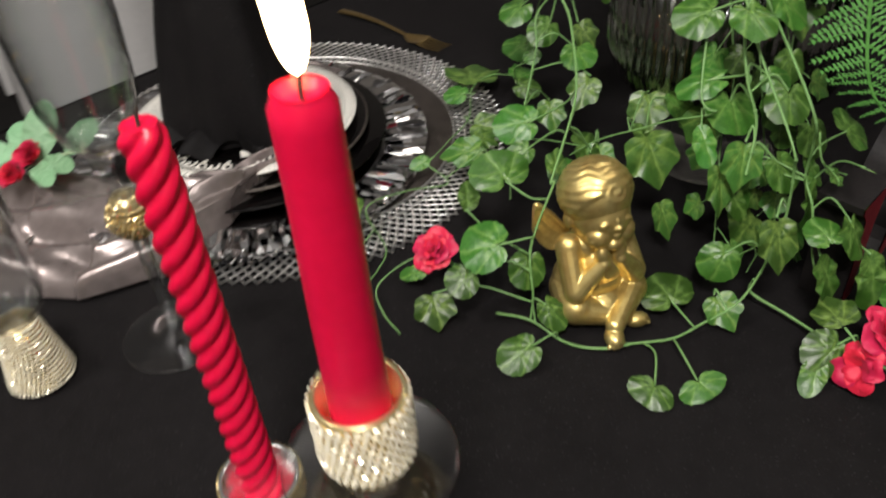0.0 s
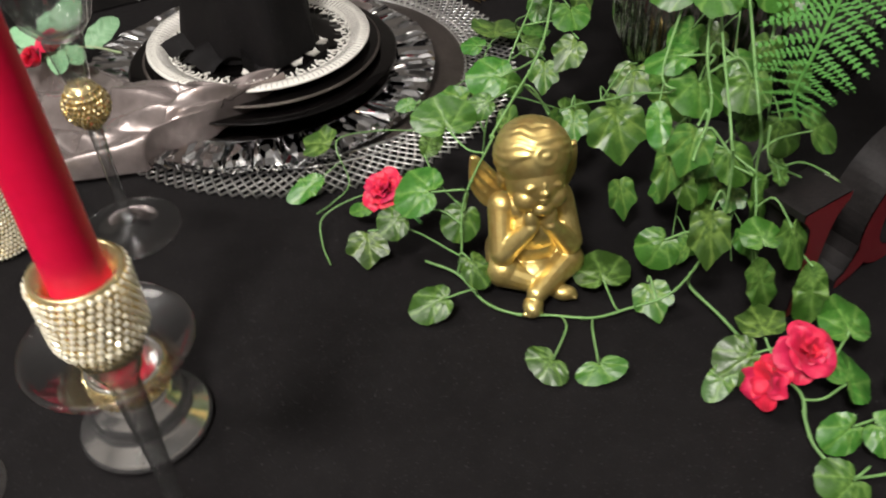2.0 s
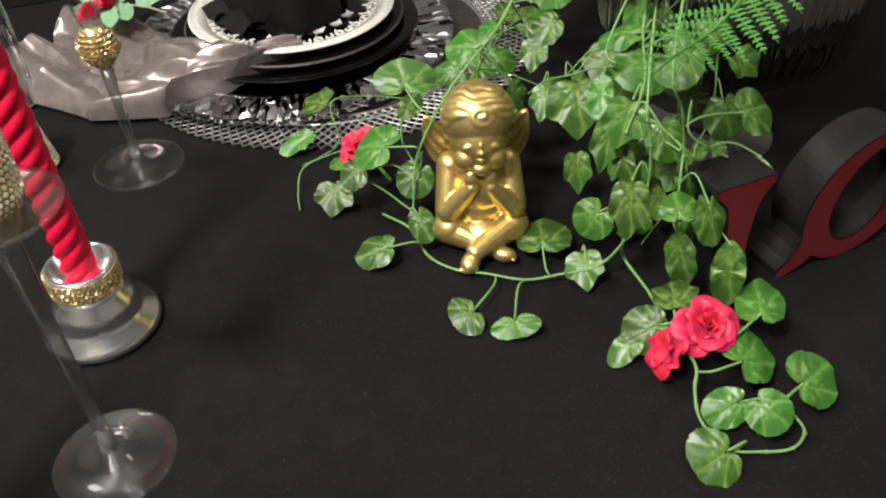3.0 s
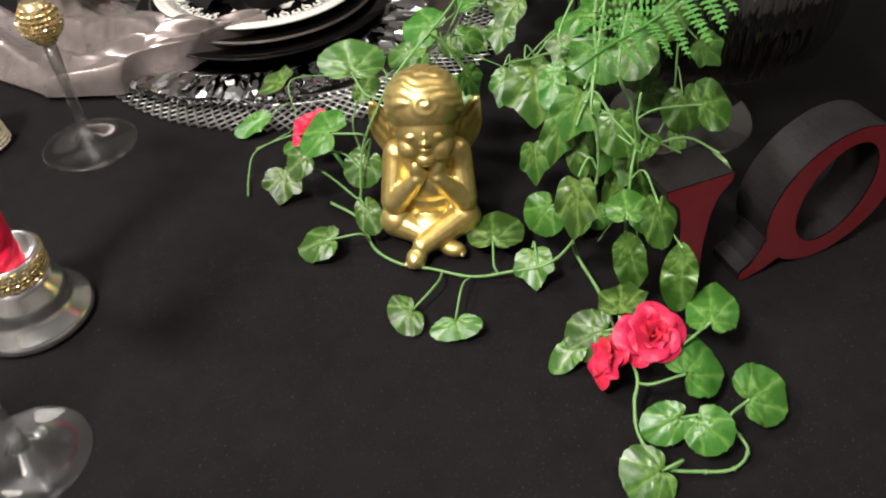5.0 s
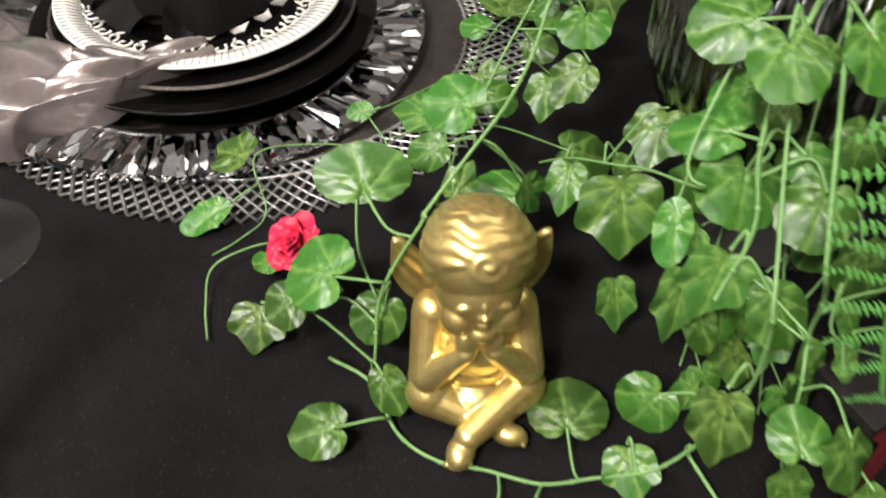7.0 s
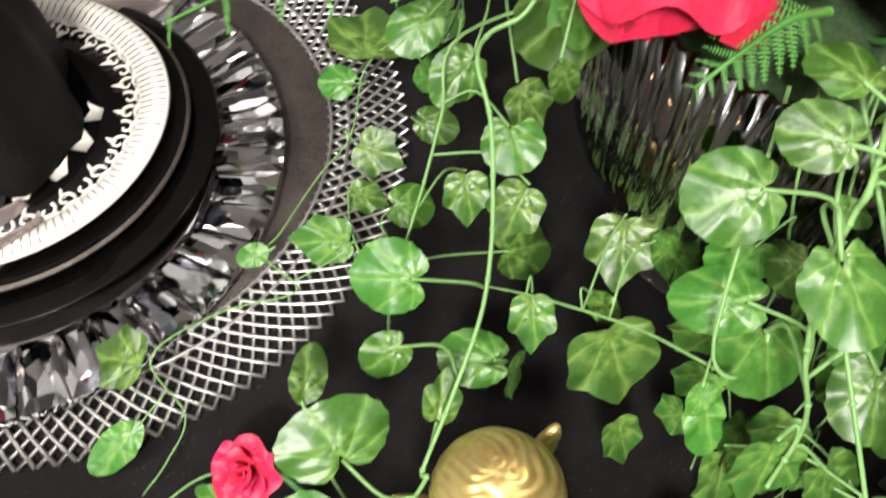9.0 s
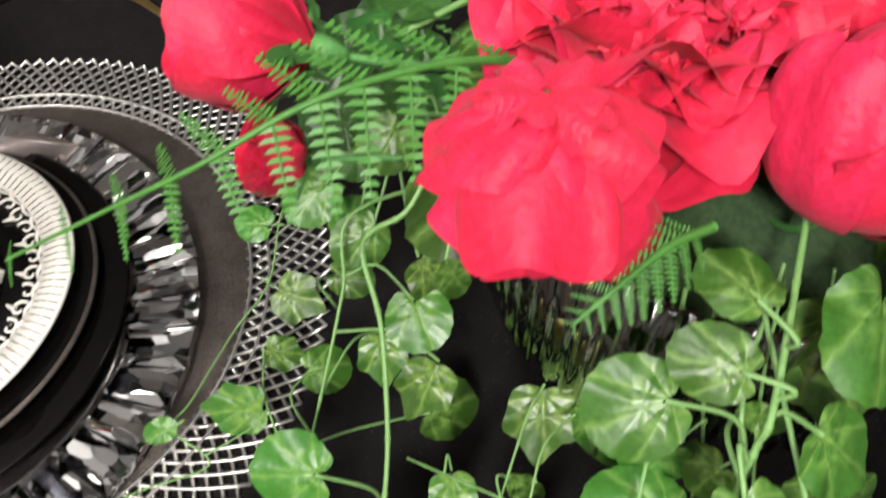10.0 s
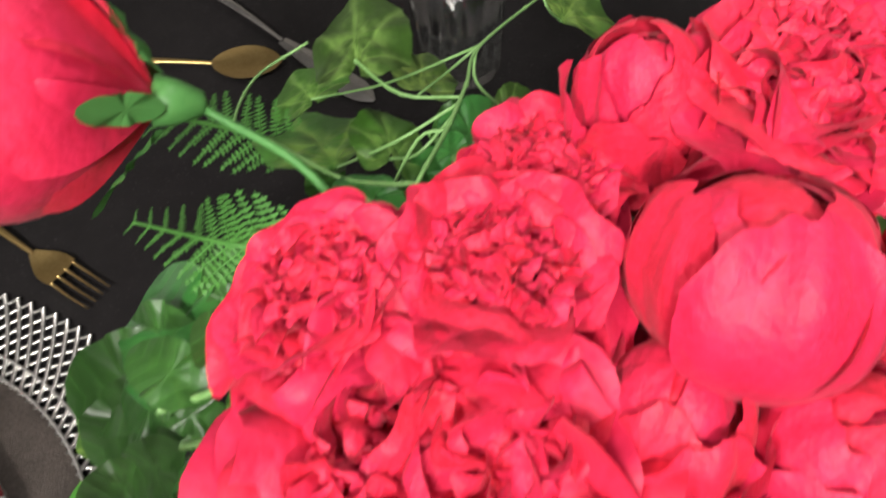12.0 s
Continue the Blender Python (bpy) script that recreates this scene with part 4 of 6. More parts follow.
for k, (ax_, ay_, tx_, ty_, tz_) in enumerate(((-0.01, 0, -0.045, 0.012, 0.025), (-0.004, 0.004, -0.018, 0.036, 0.034), (0.004, 0.004, 0.012, 0.04, 0.05), (0.0, -0.006, -0.03, -0.02, 0.012), (0.008, -0.004, 0.03, -0.03, 0.012), (0.012, 0.0, 0.045, -0.014, 0.016), (0.03, 0.012, 0.05, 0.04, 0.03))):
    b0 = sprig.matrix_basis.translation + Vector((ax_, ay_, 0.012))
    lay_leaf(sprig, b0, sprig.matrix_basis.translation + Vector((tx_, ty_, tz_)), 1.15, SAGE_LEAVES, "l")
bud_rnd = random.Random(5)
for dx, dy, dz in ((0.004, 0.006, 0.016), (-0.006, -0.014, 0.008)):
    bud = new("rosebud")
    bud.parent, bud.matrix_basis = sprig, axis_frame((dx, dy, dz), (-0.2, -0.6, 0.7))
    whorl(bud, SMALL_PETALS, 4, 0.014, 80, 0.002, 0, bud_rnd)
    whorl(bud, SMALL_PETALS, 5, 0.016, 50, 0.003, -0.002, bud_rnd)


# ---- glasses ----
def bead_band(rings, bead, seed, jitter=0.12):
    """Rows of small cut stones: rings are (radius, height, count, twist)."""
    rnd = random.Random(seed)
    verts, faces = [], []
    for r, z, count, twist in rings:
        for i in range(count):
            a = math.tau * i / count + twist
            c = Vector((r * math.cos(a), r * math.sin(a), z))
            n = Vector((math.cos(a), math.sin(a), rnd.uniform(-0.3, 0.5))).normalized()
            t = Vector((-math.sin(a), math.cos(a), 0))
            s = n.cross(t)
            k = len(verts)
            b = bead * rnd.uniform(1 - jitter, 1 + jitter)
            spin = rnd.uniform(0, 1.5)
            for j in range(6):
                w = math.tau * j / 6 + spin
                verts.append(c + (t * math.cos(w) + s * math.sin(w)) * b)
            for j in range(6):
                w = math.tau * j / 6 + spin
                verts.append(c + (t * math.cos(w) + s * math.sin(w)) * b * 0.55 + n * b * 0.7)
            faces += [tuple(k + 6 + j for j in range(6))] + [(k + j, k + (j + 1) % 6, k + 6 + (j + 1) % 6, k + 6 + j) for j in range(6)]
    me = bpy.data.meshes.new("rhinestone_band")
    me.from_pydata([tuple(v) for v in verts], [], faces)
    return me


def stones(name, parent, rings, bead, seed, mat, label):
    me = bead_band(rings, bead, seed)
    me.materials.append(mat)
    return tagged(shared(name, me, parent, Matrix.Identity(4)), label, kind="stuff")


def glass_part(name, profile, parent, label="", mat=None, seg=64, wave=None, m=None):
    ob = part(name, lathe(profile, seg, wave), mat or GLASS, parent, label, m)
    ob.visible_shadow = False
    return ob


flute = thing("stemmed_glass", (-0.183, 0.436, 0), "clear champagne glass with a gold rhinestone ball on its stem", "glass", "champagne glasses")
glass_part("foot", [(0, 0), (0.0365, 0), (0.0376, 0.0005), (0.038, 0.0014), (0.0376, 0.0022), (0.0365, 0.0024), (0.034, 0.0018), (0.012, 0.004), (0.006, 0.009), (0, 0.009)], flute)
glass_part("stem", [(0, 0.0085), (0.0052, 0.0085), (0.0042, 0.02), (0.0042, 0.06), (0.0052, 0.094), (0, 0.094)], flute, mat=STEM_GLASS, seg=24)
part("ball_core", lathe([(0, 0.096), (0.008, 0.098), (0.0125, 0.106), (0.0125, 0.116), (0.009, 0.126), (0, 0.128)], 32), GOLD_BEAD, flute)
stones("rhinestone_ball", flute, [(0.0006 + 0.0145 * math.sin(math.pi * (k + 1.6) / 12.2), 0.0955 + 0.0033 * k, 28, 0.1 * k) for k in range(10)], 0.0017, 4, GOLD_BEAD, "ball of gold rhinestones")
glass_part("knop", [(0, 0.1275), (0.008, 0.1275), (0.0095, 0.136), (0.0115, 0.15), (0.013, 0.158), (0, 0.16)], flute, "clear solid knop above the ball", seg=32)
glass_part("bowl", [(0.0, 0.1605), (0.013, 0.161), (0.022, 0.172), (0.029, 0.195), (0.031, 0.24), (0.0285, 0.30), (0.0275, 0.30), (0.03, 0.24), (0.028, 0.196), (0.021, 0.175), (0.012, 0.1645), (0, 0.164)], flute)
tumbler = thing("flute_glass", (-0.268, 0.40, 0), "slim champagne flute with a gold rim on a rhinestone-covered cone", "glass", "champagne glasses")
part("cone_core", lathe([(0, 0.0005), (0.0195, 0.0005), (0.0215, 0.006), (0.0135, 0.052), (0, 0.053)], 40), GOLD_BEAD, tumbler)
stones("rhinestone_cone", tumbler, [(0.0218 - 0.00056 * k, 0.0035 + 0.0032 * k, 44 - k, 0.09 * k) for k in range(16)], 0.0016, 8, CLEAR_BEAD, "cone of champagne-coloured rhinestones")
glass_part("bowl", [(0, 0.0535), (0.012, 0.0535), (0.0225, 0.062), (0.0265, 0.078), (0.0275, 0.12), (0.0265, 0.196), (0.0257, 0.196), (0.0265, 0.12), (0.0255, 0.079), (0.0215, 0.0645), (0.011, 0.058), (0, 0.0575)], tumbler)
part("gold_rim", lathe([(0.0268, 0.1955), (0.0268, 0.1972), (0.0254, 0.1972), (0.0254, 0.1955), (0.0268, 0.1955)], 64), CUTLERY, tumbler, "thin gold rim line")


# ---- candles ----
def tall_holder(at, height, label):
    root = thing("candle_holder", at, label, "candle holder", "candle holders")
    h = height
    glass_part("foot", [(0, 0), (0.0332, 0), (0.0342, 0.0005), (0.0346, 0.0014), (0.0342, 0.0022), (0.0332, 0.0024), (0.031, 0.0018), (0.011, 0.004), (0.0055, 0.012), (0, 0.012)], root)
    glass_part("stem", [(0, 0.0115), (0.0052, 0.0115), (0.004, 0.03), (0.0042, h * 0.6), (0.006, h - 0.02), (0.011, h - 0.006), (0, h - 0.006)], root, mat=STEM_GLASS, seg=24)
    glass_part("drip_disc", [(0, h - 0.0055), (0.0105, h - 0.0055), (0.0297, h - 0.001), (0.0307, h - 0.0004), (0.0311, h + 0.0006), (0.0307, h + 0.0016), (0.0297, h + 0.0018), (0.0275, h + 0.0008), (0.012, h - 0.002), (0, h - 0.002)], root, "clear glass drip disc")
    part("cup", lathe([(0, h - 0.0015), (0.0125, h - 0.0015), (0.0158, h + 0.006), (0.0158, h + 0.037), (0.0138, h + 0.037), (0.0138, h + 0.012), (0, h + 0.012)], 40), GOLD_BEAD, root, "gold candle cup")
    stones("rhinestone_band", root, [(0.0163 - 0.0028 * max(0, (2 - k) / 2), h + 0.0035 + 0.0031 * k, 34, 0.055 * k) for k in range(11)], 0.0014, 12, CLEAR_BEAD, "rows of champagne rhinestones round the cup")
    return root


tall_holder((0.002, 0.195, 0), 0.180, "tall clear glass candle holder with a rhinestone cup")
tall_holder((-0.031, 0.09, 0), 0.11, "medium clear glass candle holder with a rhinestone cup")
low = thing("low_candle_holder", (-0.080, 0.2775, 0), "low silvered glass candle holder with a gold rhinestone band", "candle holder", "candle holders")
part("bell_base", lathe([(0, 0), (0.0375, 0), (0.0385, 0.003), (0.0365, 0.007), (0.029, 0.011), (0.027, 0.017), (0.0275, 0.021), (0.0255, 0.026), (0.0215, 0.031), (0.0205, 0.036), (0, 0.036)], 64), CHROME, low, "silvered bell-shaped foot")
part("cup", lathe([(0, 0.036), (0.0205, 0.036), (0.0215, 0.04), (0.0215, 0.054), (0.019, 0.054), (0.018, 0.042), (0, 0.041)], 48), CHROME, low, "silvered cup")
stones("rhinestone_band", low, [(0.0221, 0.0395 + 0.003 * k, 46, 0.07 * k) for k in range(5)], 0.0015, 21, GOLD_BEAD, "band of gold rhinestones")


def taper(at, bottom, top, r, label, tilt=(0, 0), twisted=True, lit=False):
    h = top - bottom
    root = thing("taper_candle", (at[0], at[1], bottom), label, "candle", "red taper candles")
    root.matrix_basis = pose(at[0], at[1], bottom, tilt[1], tilt[0], 0)
    seg, rows = (48, 220) if twisted else (40, 30)

    def at_(u, v):
        a = math.tau * u
        rr = r * (1.0 - 0.16 * v)
        if twisted:
            wave = abs(math.sin(2.0 * (a - v * h / 0.0235 * math.pi)))
            rr *= 0.80 + 0.30 * wave ** 0.75
        else:
            rr *= 1 + 0.012 * math.sin(3 * a + 9 * v)
        if v > 0.97:
            rr *= 1 - 0.25 * ((v - 0.97) / 0.03) ** 2
        return (rr * math.cos(a), rr * math.sin(a), h * v)

    bm = sheet(seg, rows, at_)
    bmesh.ops.remove_doubles(bm, verts=bm.verts, dist=1e-6)
    part("wax_body", bm, RED_WAX, root)
    top_r = r * 0.66
    part("wax_top", lathe([(0, h - 0.004 if lit else h - 0.001), (top_r * 0.7, h - 0.003 if lit else h - 0.0008), (top_r * 1.05, h - 0.0002)], 24), RED_WAX, root)
    part("wick", tube(smooth_line([(0, 0, h - 0.004), (0.0004, 0, h + 0.003), (0.0016, 0.0006, h + 0.007)], 4), 0.0007, 6), WICK, root, "burnt black wick")
    if lit:
        flame = lathe([(max(0.0, 0.0047 * math.sin(math.pi * min(1, (k / 24) ** 0.62))) if 0 < k < 24 else 0.0, h + 0.003 + 0.048 * k / 24) for k in range(25)], 24)
        for v in flame.verts:
            v.co.x -= 5.0 * max(0, v.co.z - h - 0.01) ** 2
        part("flame", flame, FLAME, root, "bright yellow-white candle flame")
    return root


taper((0.002, 0.195), 0.1925, 0.325, 0.0104, "smooth red taper candle, burning, in a tall glass holder", twisted=False, lit=True)
taper((-0.080, 0.2775), 0.0412, 0.269, 0.0102, "spiral-twisted red taper candle, unlit, in a low holder")
taper((-0.031, 0.09), 0.1225, 0.288, 0.0108, "spiral-twisted red taper candle, unlit, in a medium holder")
dish = thing("glass_coaster", (-0.163, 0.205, 0), "small clear glass coaster on the black cloth", "coaster")
glass_part("coaster_disc", [(0, 0), (0.029, 0), (0.031, 0.0012), (0.031, 0.003), (0.028, 0.002), (0, 0.0018)], dish)


# ---- cutlery ----
def cutlery(name, at, rz, mat, label, kind):
    root = thing(name, at, label, "cutlery", "cutlery", rz=rz)
    part("handle", sheet(20, 8, lambda u, v: ((0.0016 + 0.0042 * (1 - u) ** 1.3) * math.cos(math.tau * v), -0.115 * (1 - u), 0.003 + 0.0013 * math.sin(math.tau * v) + 0.004 * math.sin(math.pi * u))), mat, root)
    if kind == "fork":
        part("fork_head", sheet(10, 8, lambda u, v: ((0.0025 + 0.009 * math.sin(min(1, u * 1.4) * math.pi / 2)) * (2 * v - 1), 0.03 * u - 0.001, 0.0035 - 0.002 * math.sin(math.pi * u) + 0.002 * (2 * v - 1) ** 2 * u)), mat, root)
        for k in range(4):
            x = -0.0095 + 0.00633 * k
            part("tine", tube(smooth_line([(x * 0.98, 0.028, 0.0034), (x, 0.045, 0.0026), (x * 0.96, 0.063, 0.0045)], 5), 0.0015, 6, taper=0.5, flat=0.7), mat, root)
    elif kind == "spoon":
        part("spoon_bowl", sheet(14, 12, lambda u, v: (0.0175 * math.sin(math.pi * u) ** 0.6 * (2 * v - 1), 0.055 * u - 0.001, 0.004 - 0.003 * math.sin(math.pi * u) * (1 - (2 * v - 1) ** 2))), mat, root)
    else:
        part("blade", sheet(16, 6, lambda u, v: ((0.004 + 0.006 * math.sin(min(1, u * 1.2) * math.pi / 2)) * (1 - 0.9 * max(0, u - 0.8) ** 2 * 25) * (2 * v - 1), 0.10 * u - 0.001, 0.0025 + 0.0008 * (1 - abs(2 * v - 1)))), mat, root)
    return root


cutlery("dinner_fork", (-0.0431, 0.9131, 0), -132, CUTLERY, "brushed gold dinner fork lying on the black cloth", "fork")
cutlery("soup_spoon", (0.0709, 1.0668, 0), -100, CUTLERY, "brushed gold soup spoon lying on the black cloth", "spoon")
cutlery("dinner_knife", (-0.345, 0.50, 0), 170, STEEL, "steel table knife lying by the champagne flute", "knife")
cutlery("table_knife", (0.1249, 1.0808, 0), -140, STEEL, "steel table knife lying on the black cloth", "knife")
far_glass = thing("water_glass", (0.2554, 1.0323, 0), "cut clear water glass standing behind the flowers", "glass")
glass_part("bowl", [(0, 0), (0.028, 0), (0.03, 0.004), (0.034, 0.09), (0.0325, 0.09), (0.0285, 0.01), (0, 0.008)], far_glass, wave=lambda a, z: 1 + 0.02 * math.cos(16 * a))

# ---- vase ----
VASE = (0.2455, 0.652)
vase = thing("pedestal_vase", (*VASE, 0), "smoky ribbed glass pedestal bowl holding the flowers", "vase")
glass_part("foot", [(0, 0), (0.055, 0), (0.057, 0.0015), (0.055, 0.003), (0.018, 0.008), (0.011, 0.02), (0.011, 0.05), (0.02, 0.06), (0, 0.06)], vase, "clear round glass foot")
glass_part("bowl", [(0, 0.062), (0.03, 0.063), (0.065, 0.070), (0.088, 0.085), (0.096, 0.11), (0.097, 0.20), (0.094, 0.20), (0.093, 0.112), (0.085, 0.089), (0.062, 0.075), (0, 0.068)], vase,
           "bowl with vertical ribs", RIB_GLASS, 288, lambda a, z: 1 + (0.016 * math.cos(64 * a) if z > 0.066 else 0))
bm = bmesh.new()
bmesh.ops.create_icosphere(bm, subdivisions=3, radius=1)
for v in bm.verts:
    v.co = Vector((v.co.x * 0.08, v.co.y * 0.08, 0.15 + 0.055 * v.co.z)) * 1.0
    v.co += v.co.normalized() * 0.004 * noise.noise(v.co * 60)
part("moss_filling", bm, material("dark_floral_moss", (0.012, 0.03, 0.01), 0.95, other=(0.03, 0.06, 0.02), scale=60, bump=0.8, bump_scale=150), vase, "dark green moss filling")


# ---- golden cherub ----
def cherub(at, rz):
    """One plain figure: seated, legs crossed, chin on both fists, wings at the back."""
    bm = bmesh.new()

    def ball(c, r, rot=None, sub=3):
        r = (r, r, r) if isinstance(r, (int, float)) else r
        m = Matrix.Translation(c) @ (Euler([radians(a) for a in rot]).to_matrix().to_4x4() if rot else Matrix.Identity(4)) @ Matrix.Diagonal((*r, 1))
        return bmesh.ops.create_icosphere(bm, subdivisions=sub, radius=1, matrix=m)["verts"]

    def limb(a, b, ra, rb):
        a, b = Vector(a), Vector(b)
        n = 7
        tube([a.lerp(b, k / (n - 1)) for k in range(n)], [ra + (rb - ra) * k / (n - 1) for k in range(n)], 16, bm)
        ball(a, ra), ball(b, rb)

    # trunk and belly
    ball((0, 0.006, 0.023), (0.0265, 0.022, 0.022)), ball((0, 0.003, 0.042), (0.0205, 0.0175, 0.026)), ball((0, 0.002, 0.058), (0.0205, 0.0150, 0.0150)), ball((0, -0.0105, 0.044), (0.0165, 0.0110, 0.0175))
    ball((0, -0.0095, 0.030), (0.0160, 0.0115, 0.0150))
    ball((0, -0.016, 0.014), (0.018, 0.015, 0.0125))
    # thighs, shins and feet, crossed in front
    for s in (-1, 1):
        limb((0.014 * s, 0.006, 0.0175), (0.0225 * s, -0.015, 0.0175), 0.0155, 0.0122)
    limb((0.0228, -0.015, 0.0175), (-0.006, -0.0385, 0.0125), 0.0118, 0.0068)
    limb((-0.0228, -0.015, 0.0165), (0.006, -0.0315, 0.0098), 0.0116, 0.0064)
    ball((-0.0098, -0.0435, 0.0075), (0.0070, 0.0092, 0.0064), (0, 0, -22)), ball((0.0145, -0.0355, 0.0062), (0.0090, 0.0060, 0.0054), (0, 0, -18))
    for k in range(5):
        ball((-0.0170 + 0.0027 * k, -0.0510 + 0.0006 * (k - 2) ** 2, 0.0058), 0.0018, sub=2)
        ball((0.0222 - 0.0004 * (k - 2) ** 2, -0.0412 + 0.0021 * k, 0.0054), 0.0016, sub=2)
    # arms: elbows on the knees, forearms up to the chin, hands laid together
    for s in (-1, 1):
        ball((0.0195 * s, 0.002, 0.0600), 0.0098)
        limb((0.0205 * s, 0.001, 0.0585), (0.0238 * s, -0.0150, 0.034), 0.0092, 0.0086)
        limb((0.0230 * s, -0.0155, 0.0335), (0.0066 * s, -0.0205, 0.0555), 0.0088, 0.0050)
        ball((0.0060 * s, -0.0180, 0.0600), (0.0056, 0.0056, 0.0090), (0, 14 * s, 0))
    neck = len(bm.verts)
    # face: lower skull, cheeks, lids, nose, mouth, chin, ears
    ball((0, -0.0048, 0.0890), (0.0196, 0.0212, 0.0236), sub=4)
    for s in (-1, 1):
        ball((0.0092 * s, -0.0162, 0.0798), (0.0088, 0.0086, 0.0088))
        ball((0.0080 * s, -0.0232, 0.0905), (0.0046, 0.0022, 0.0026), (0, 10 * s, 0))
        ball((0.0212 * s, 0.001, 0.0880), (0.0026, 0.0048, 0.0062))
        ball((0.0017 * s, -0.0264, 0.0868), 0.0015, sub=2)
    ball((0, -0.0268, 0.0872), (0.0022, 0.0026, 0.0022)), ball((0, -0.0252, 0.0905), (0.0016, 0.0018, 0.0040))
    ball((0, -0.0242, 0.0818), (0.0040, 0.0022, 0.0013)), ball((0, -0.0238, 0.0794), (0.0032, 0.0022, 0.0013)), ball((0, -0.0205, 0.0735), (0.0070, 0.0056, 0.0052))
    # hair: a cap combed in waves across the head, one round curl on the brow
    curl = Vector((0.05, -0.93, 0.40)).normalized()
    side = curl.cross(Vector((0, 0, 1))).normalized()
    up = side.cross(curl)
    centre = Vector((0, 0.0, 0.1030))
    for v in ball((0, 0, 0), 1.0, sub=6):
        d = v.co.normalized()
        az, el = math.atan2(d.x, -d.y), math.asin(max(-1, min(1, d.z)))
        hairline = 0.40 - 0.95 * min(1, abs(az) / 1.4) ** 2
        edge = max(0.0, min(1.0, (el - hairline) / 0.12))
        rho = d.angle(curl)
        th = math.atan2(d.dot(up), d.dot(side))
        comb = 0.5 + 0.5 * math.sin(24 * (el + 0.12 * az * az) + 2.2 * math.sin(1.7 * az + 0.6) + 1.3 * math.sin(5 * az + 3 * el))
        wave = 0.5 + 0.5 * math.sin(9 * el + 2.6 * az + 1.0)
        grow = edge * (0.022 + 0.026 * comb ** 0.7 + 0.016 * wave)
        if rho < 0.40:
            q = rho / 0.40
            dome = 0.028 * (1 - q ** 3) + 0.026 * math.sin(th + 8.5 * q + 2.6) * min(1, 4 * q) * (1 - q * q)
            grow = max(grow * q, dome)
        k = 1 + grow
        v.co = centre + Vector((d.x * 0.0242 * k, d.y * 0.0248 * k, d.z * 0.0226 * k))
    bm.verts.ensure_lookup_table()
    tilt = Matrix.Translation((0, 0.001, 0.0795)) @ Matrix.Rotation(radians(-9), 4, "X") @ Matrix.Translation((0, 0, -0.085))
    for v in bm.verts[neck:]:
        v.co = tilt @ v.co
    # wings: a thin raised blade on each side, broad at the shoulder and drawn to a point, with a rolled upper edge
    for s in (-1, 1):
        rim = smooth_line([(0.010 * s, 0.0165, 0.056), (0.021 * s, 0.0190, 0.073), (0.0325 * s, 0.0205, 0.0865), (0.0365 * s, 0.0205, 0.0870)], 6)
        low_edge = smooth_line([(0.010 * s, 0.0165, 0.045), (0.027 * s, 0.0185, 0.049), (0.0370 * s, 0.0200, 0.066), (0.0370 * s, 0.0205, 0.0860)], 6)
        rows = []
        for k in range(7):
            q = k / 6
            ridge = 0.0004 * math.cos(6.28 * 3 * q)
            rows.append([[bm.verts.new(u.lerp(w, q) + Vector((0, side_y * (0.0016 + ridge), 0))) for side_y in (-1, 1)] for u, w in zip(rim, low_edge)])
        n = len(rim)
        for k in range(6):
            for i in range(n - 1):
                for j in (0, 1):
                    bm.faces.new((rows[k][i][j], rows[k][i + 1][j], rows[k + 1][i + 1][j], rows[k + 1][i][j]))
        for k in (0, 6):
            for i in range(n - 1):
                bm.faces.new((rows[k][i][0], rows[k][i + 1][0], rows[k][i + 1][1], rows[k][i][1]))
        for i in (0, n - 1):
            for k in range(6):
                bm.faces.new((rows[k][i][0], rows[k + 1][i][0], rows[k + 1][i][1], rows[k][i][1]))
        tube(rim, [0.0024] * (n - 1) + [0.0014], 10, bm)
    bmesh.ops.recalc_face_normals(bm, faces=bm.faces)
    ob = finish(new("cherub_figurine", bpy.data.meshes.new("cherub_figurine")), bm, GOLD)
    low_z = min(v.co.z for v in ob.data.vertices)
    ob.data.transform(Matrix.Translation((0, 0, -low_z)))
    ob.matrix_basis = pose(*at, 0, 0, rz)
    mod = ob.modifiers.new("merge", "REMESH")
    mod.mode, mod.voxel_size, mod.use_smooth_shade = "VOXEL", 0.0006, True
    mod = ob.modifiers.new("soften", "SMOOTH")
    mod.factor, mod.iterations = 0.5, 3
    return tagged(ob, "gold-painted seated cherub figurine with glitter wings, chin on hands", "figurine")


cherub((0.118, 0.460, 0.0), 27)


# ---- letters ----
def prism(bm, ring, depth):
    """A flat outline in x, z pushed back along +y; leaves out its front."""
    back = [bm.verts.new((x, depth, z)) for x, z in ring]
    front = [bm.verts.new((x, 0, z)) for x, z in ring]
    n = len(ring)
    for i in range(n):
        bm.faces.new((front[i], front[(i + 1) % n], back[(i + 1) % n], back[i]))
    bm.faces.new(back)


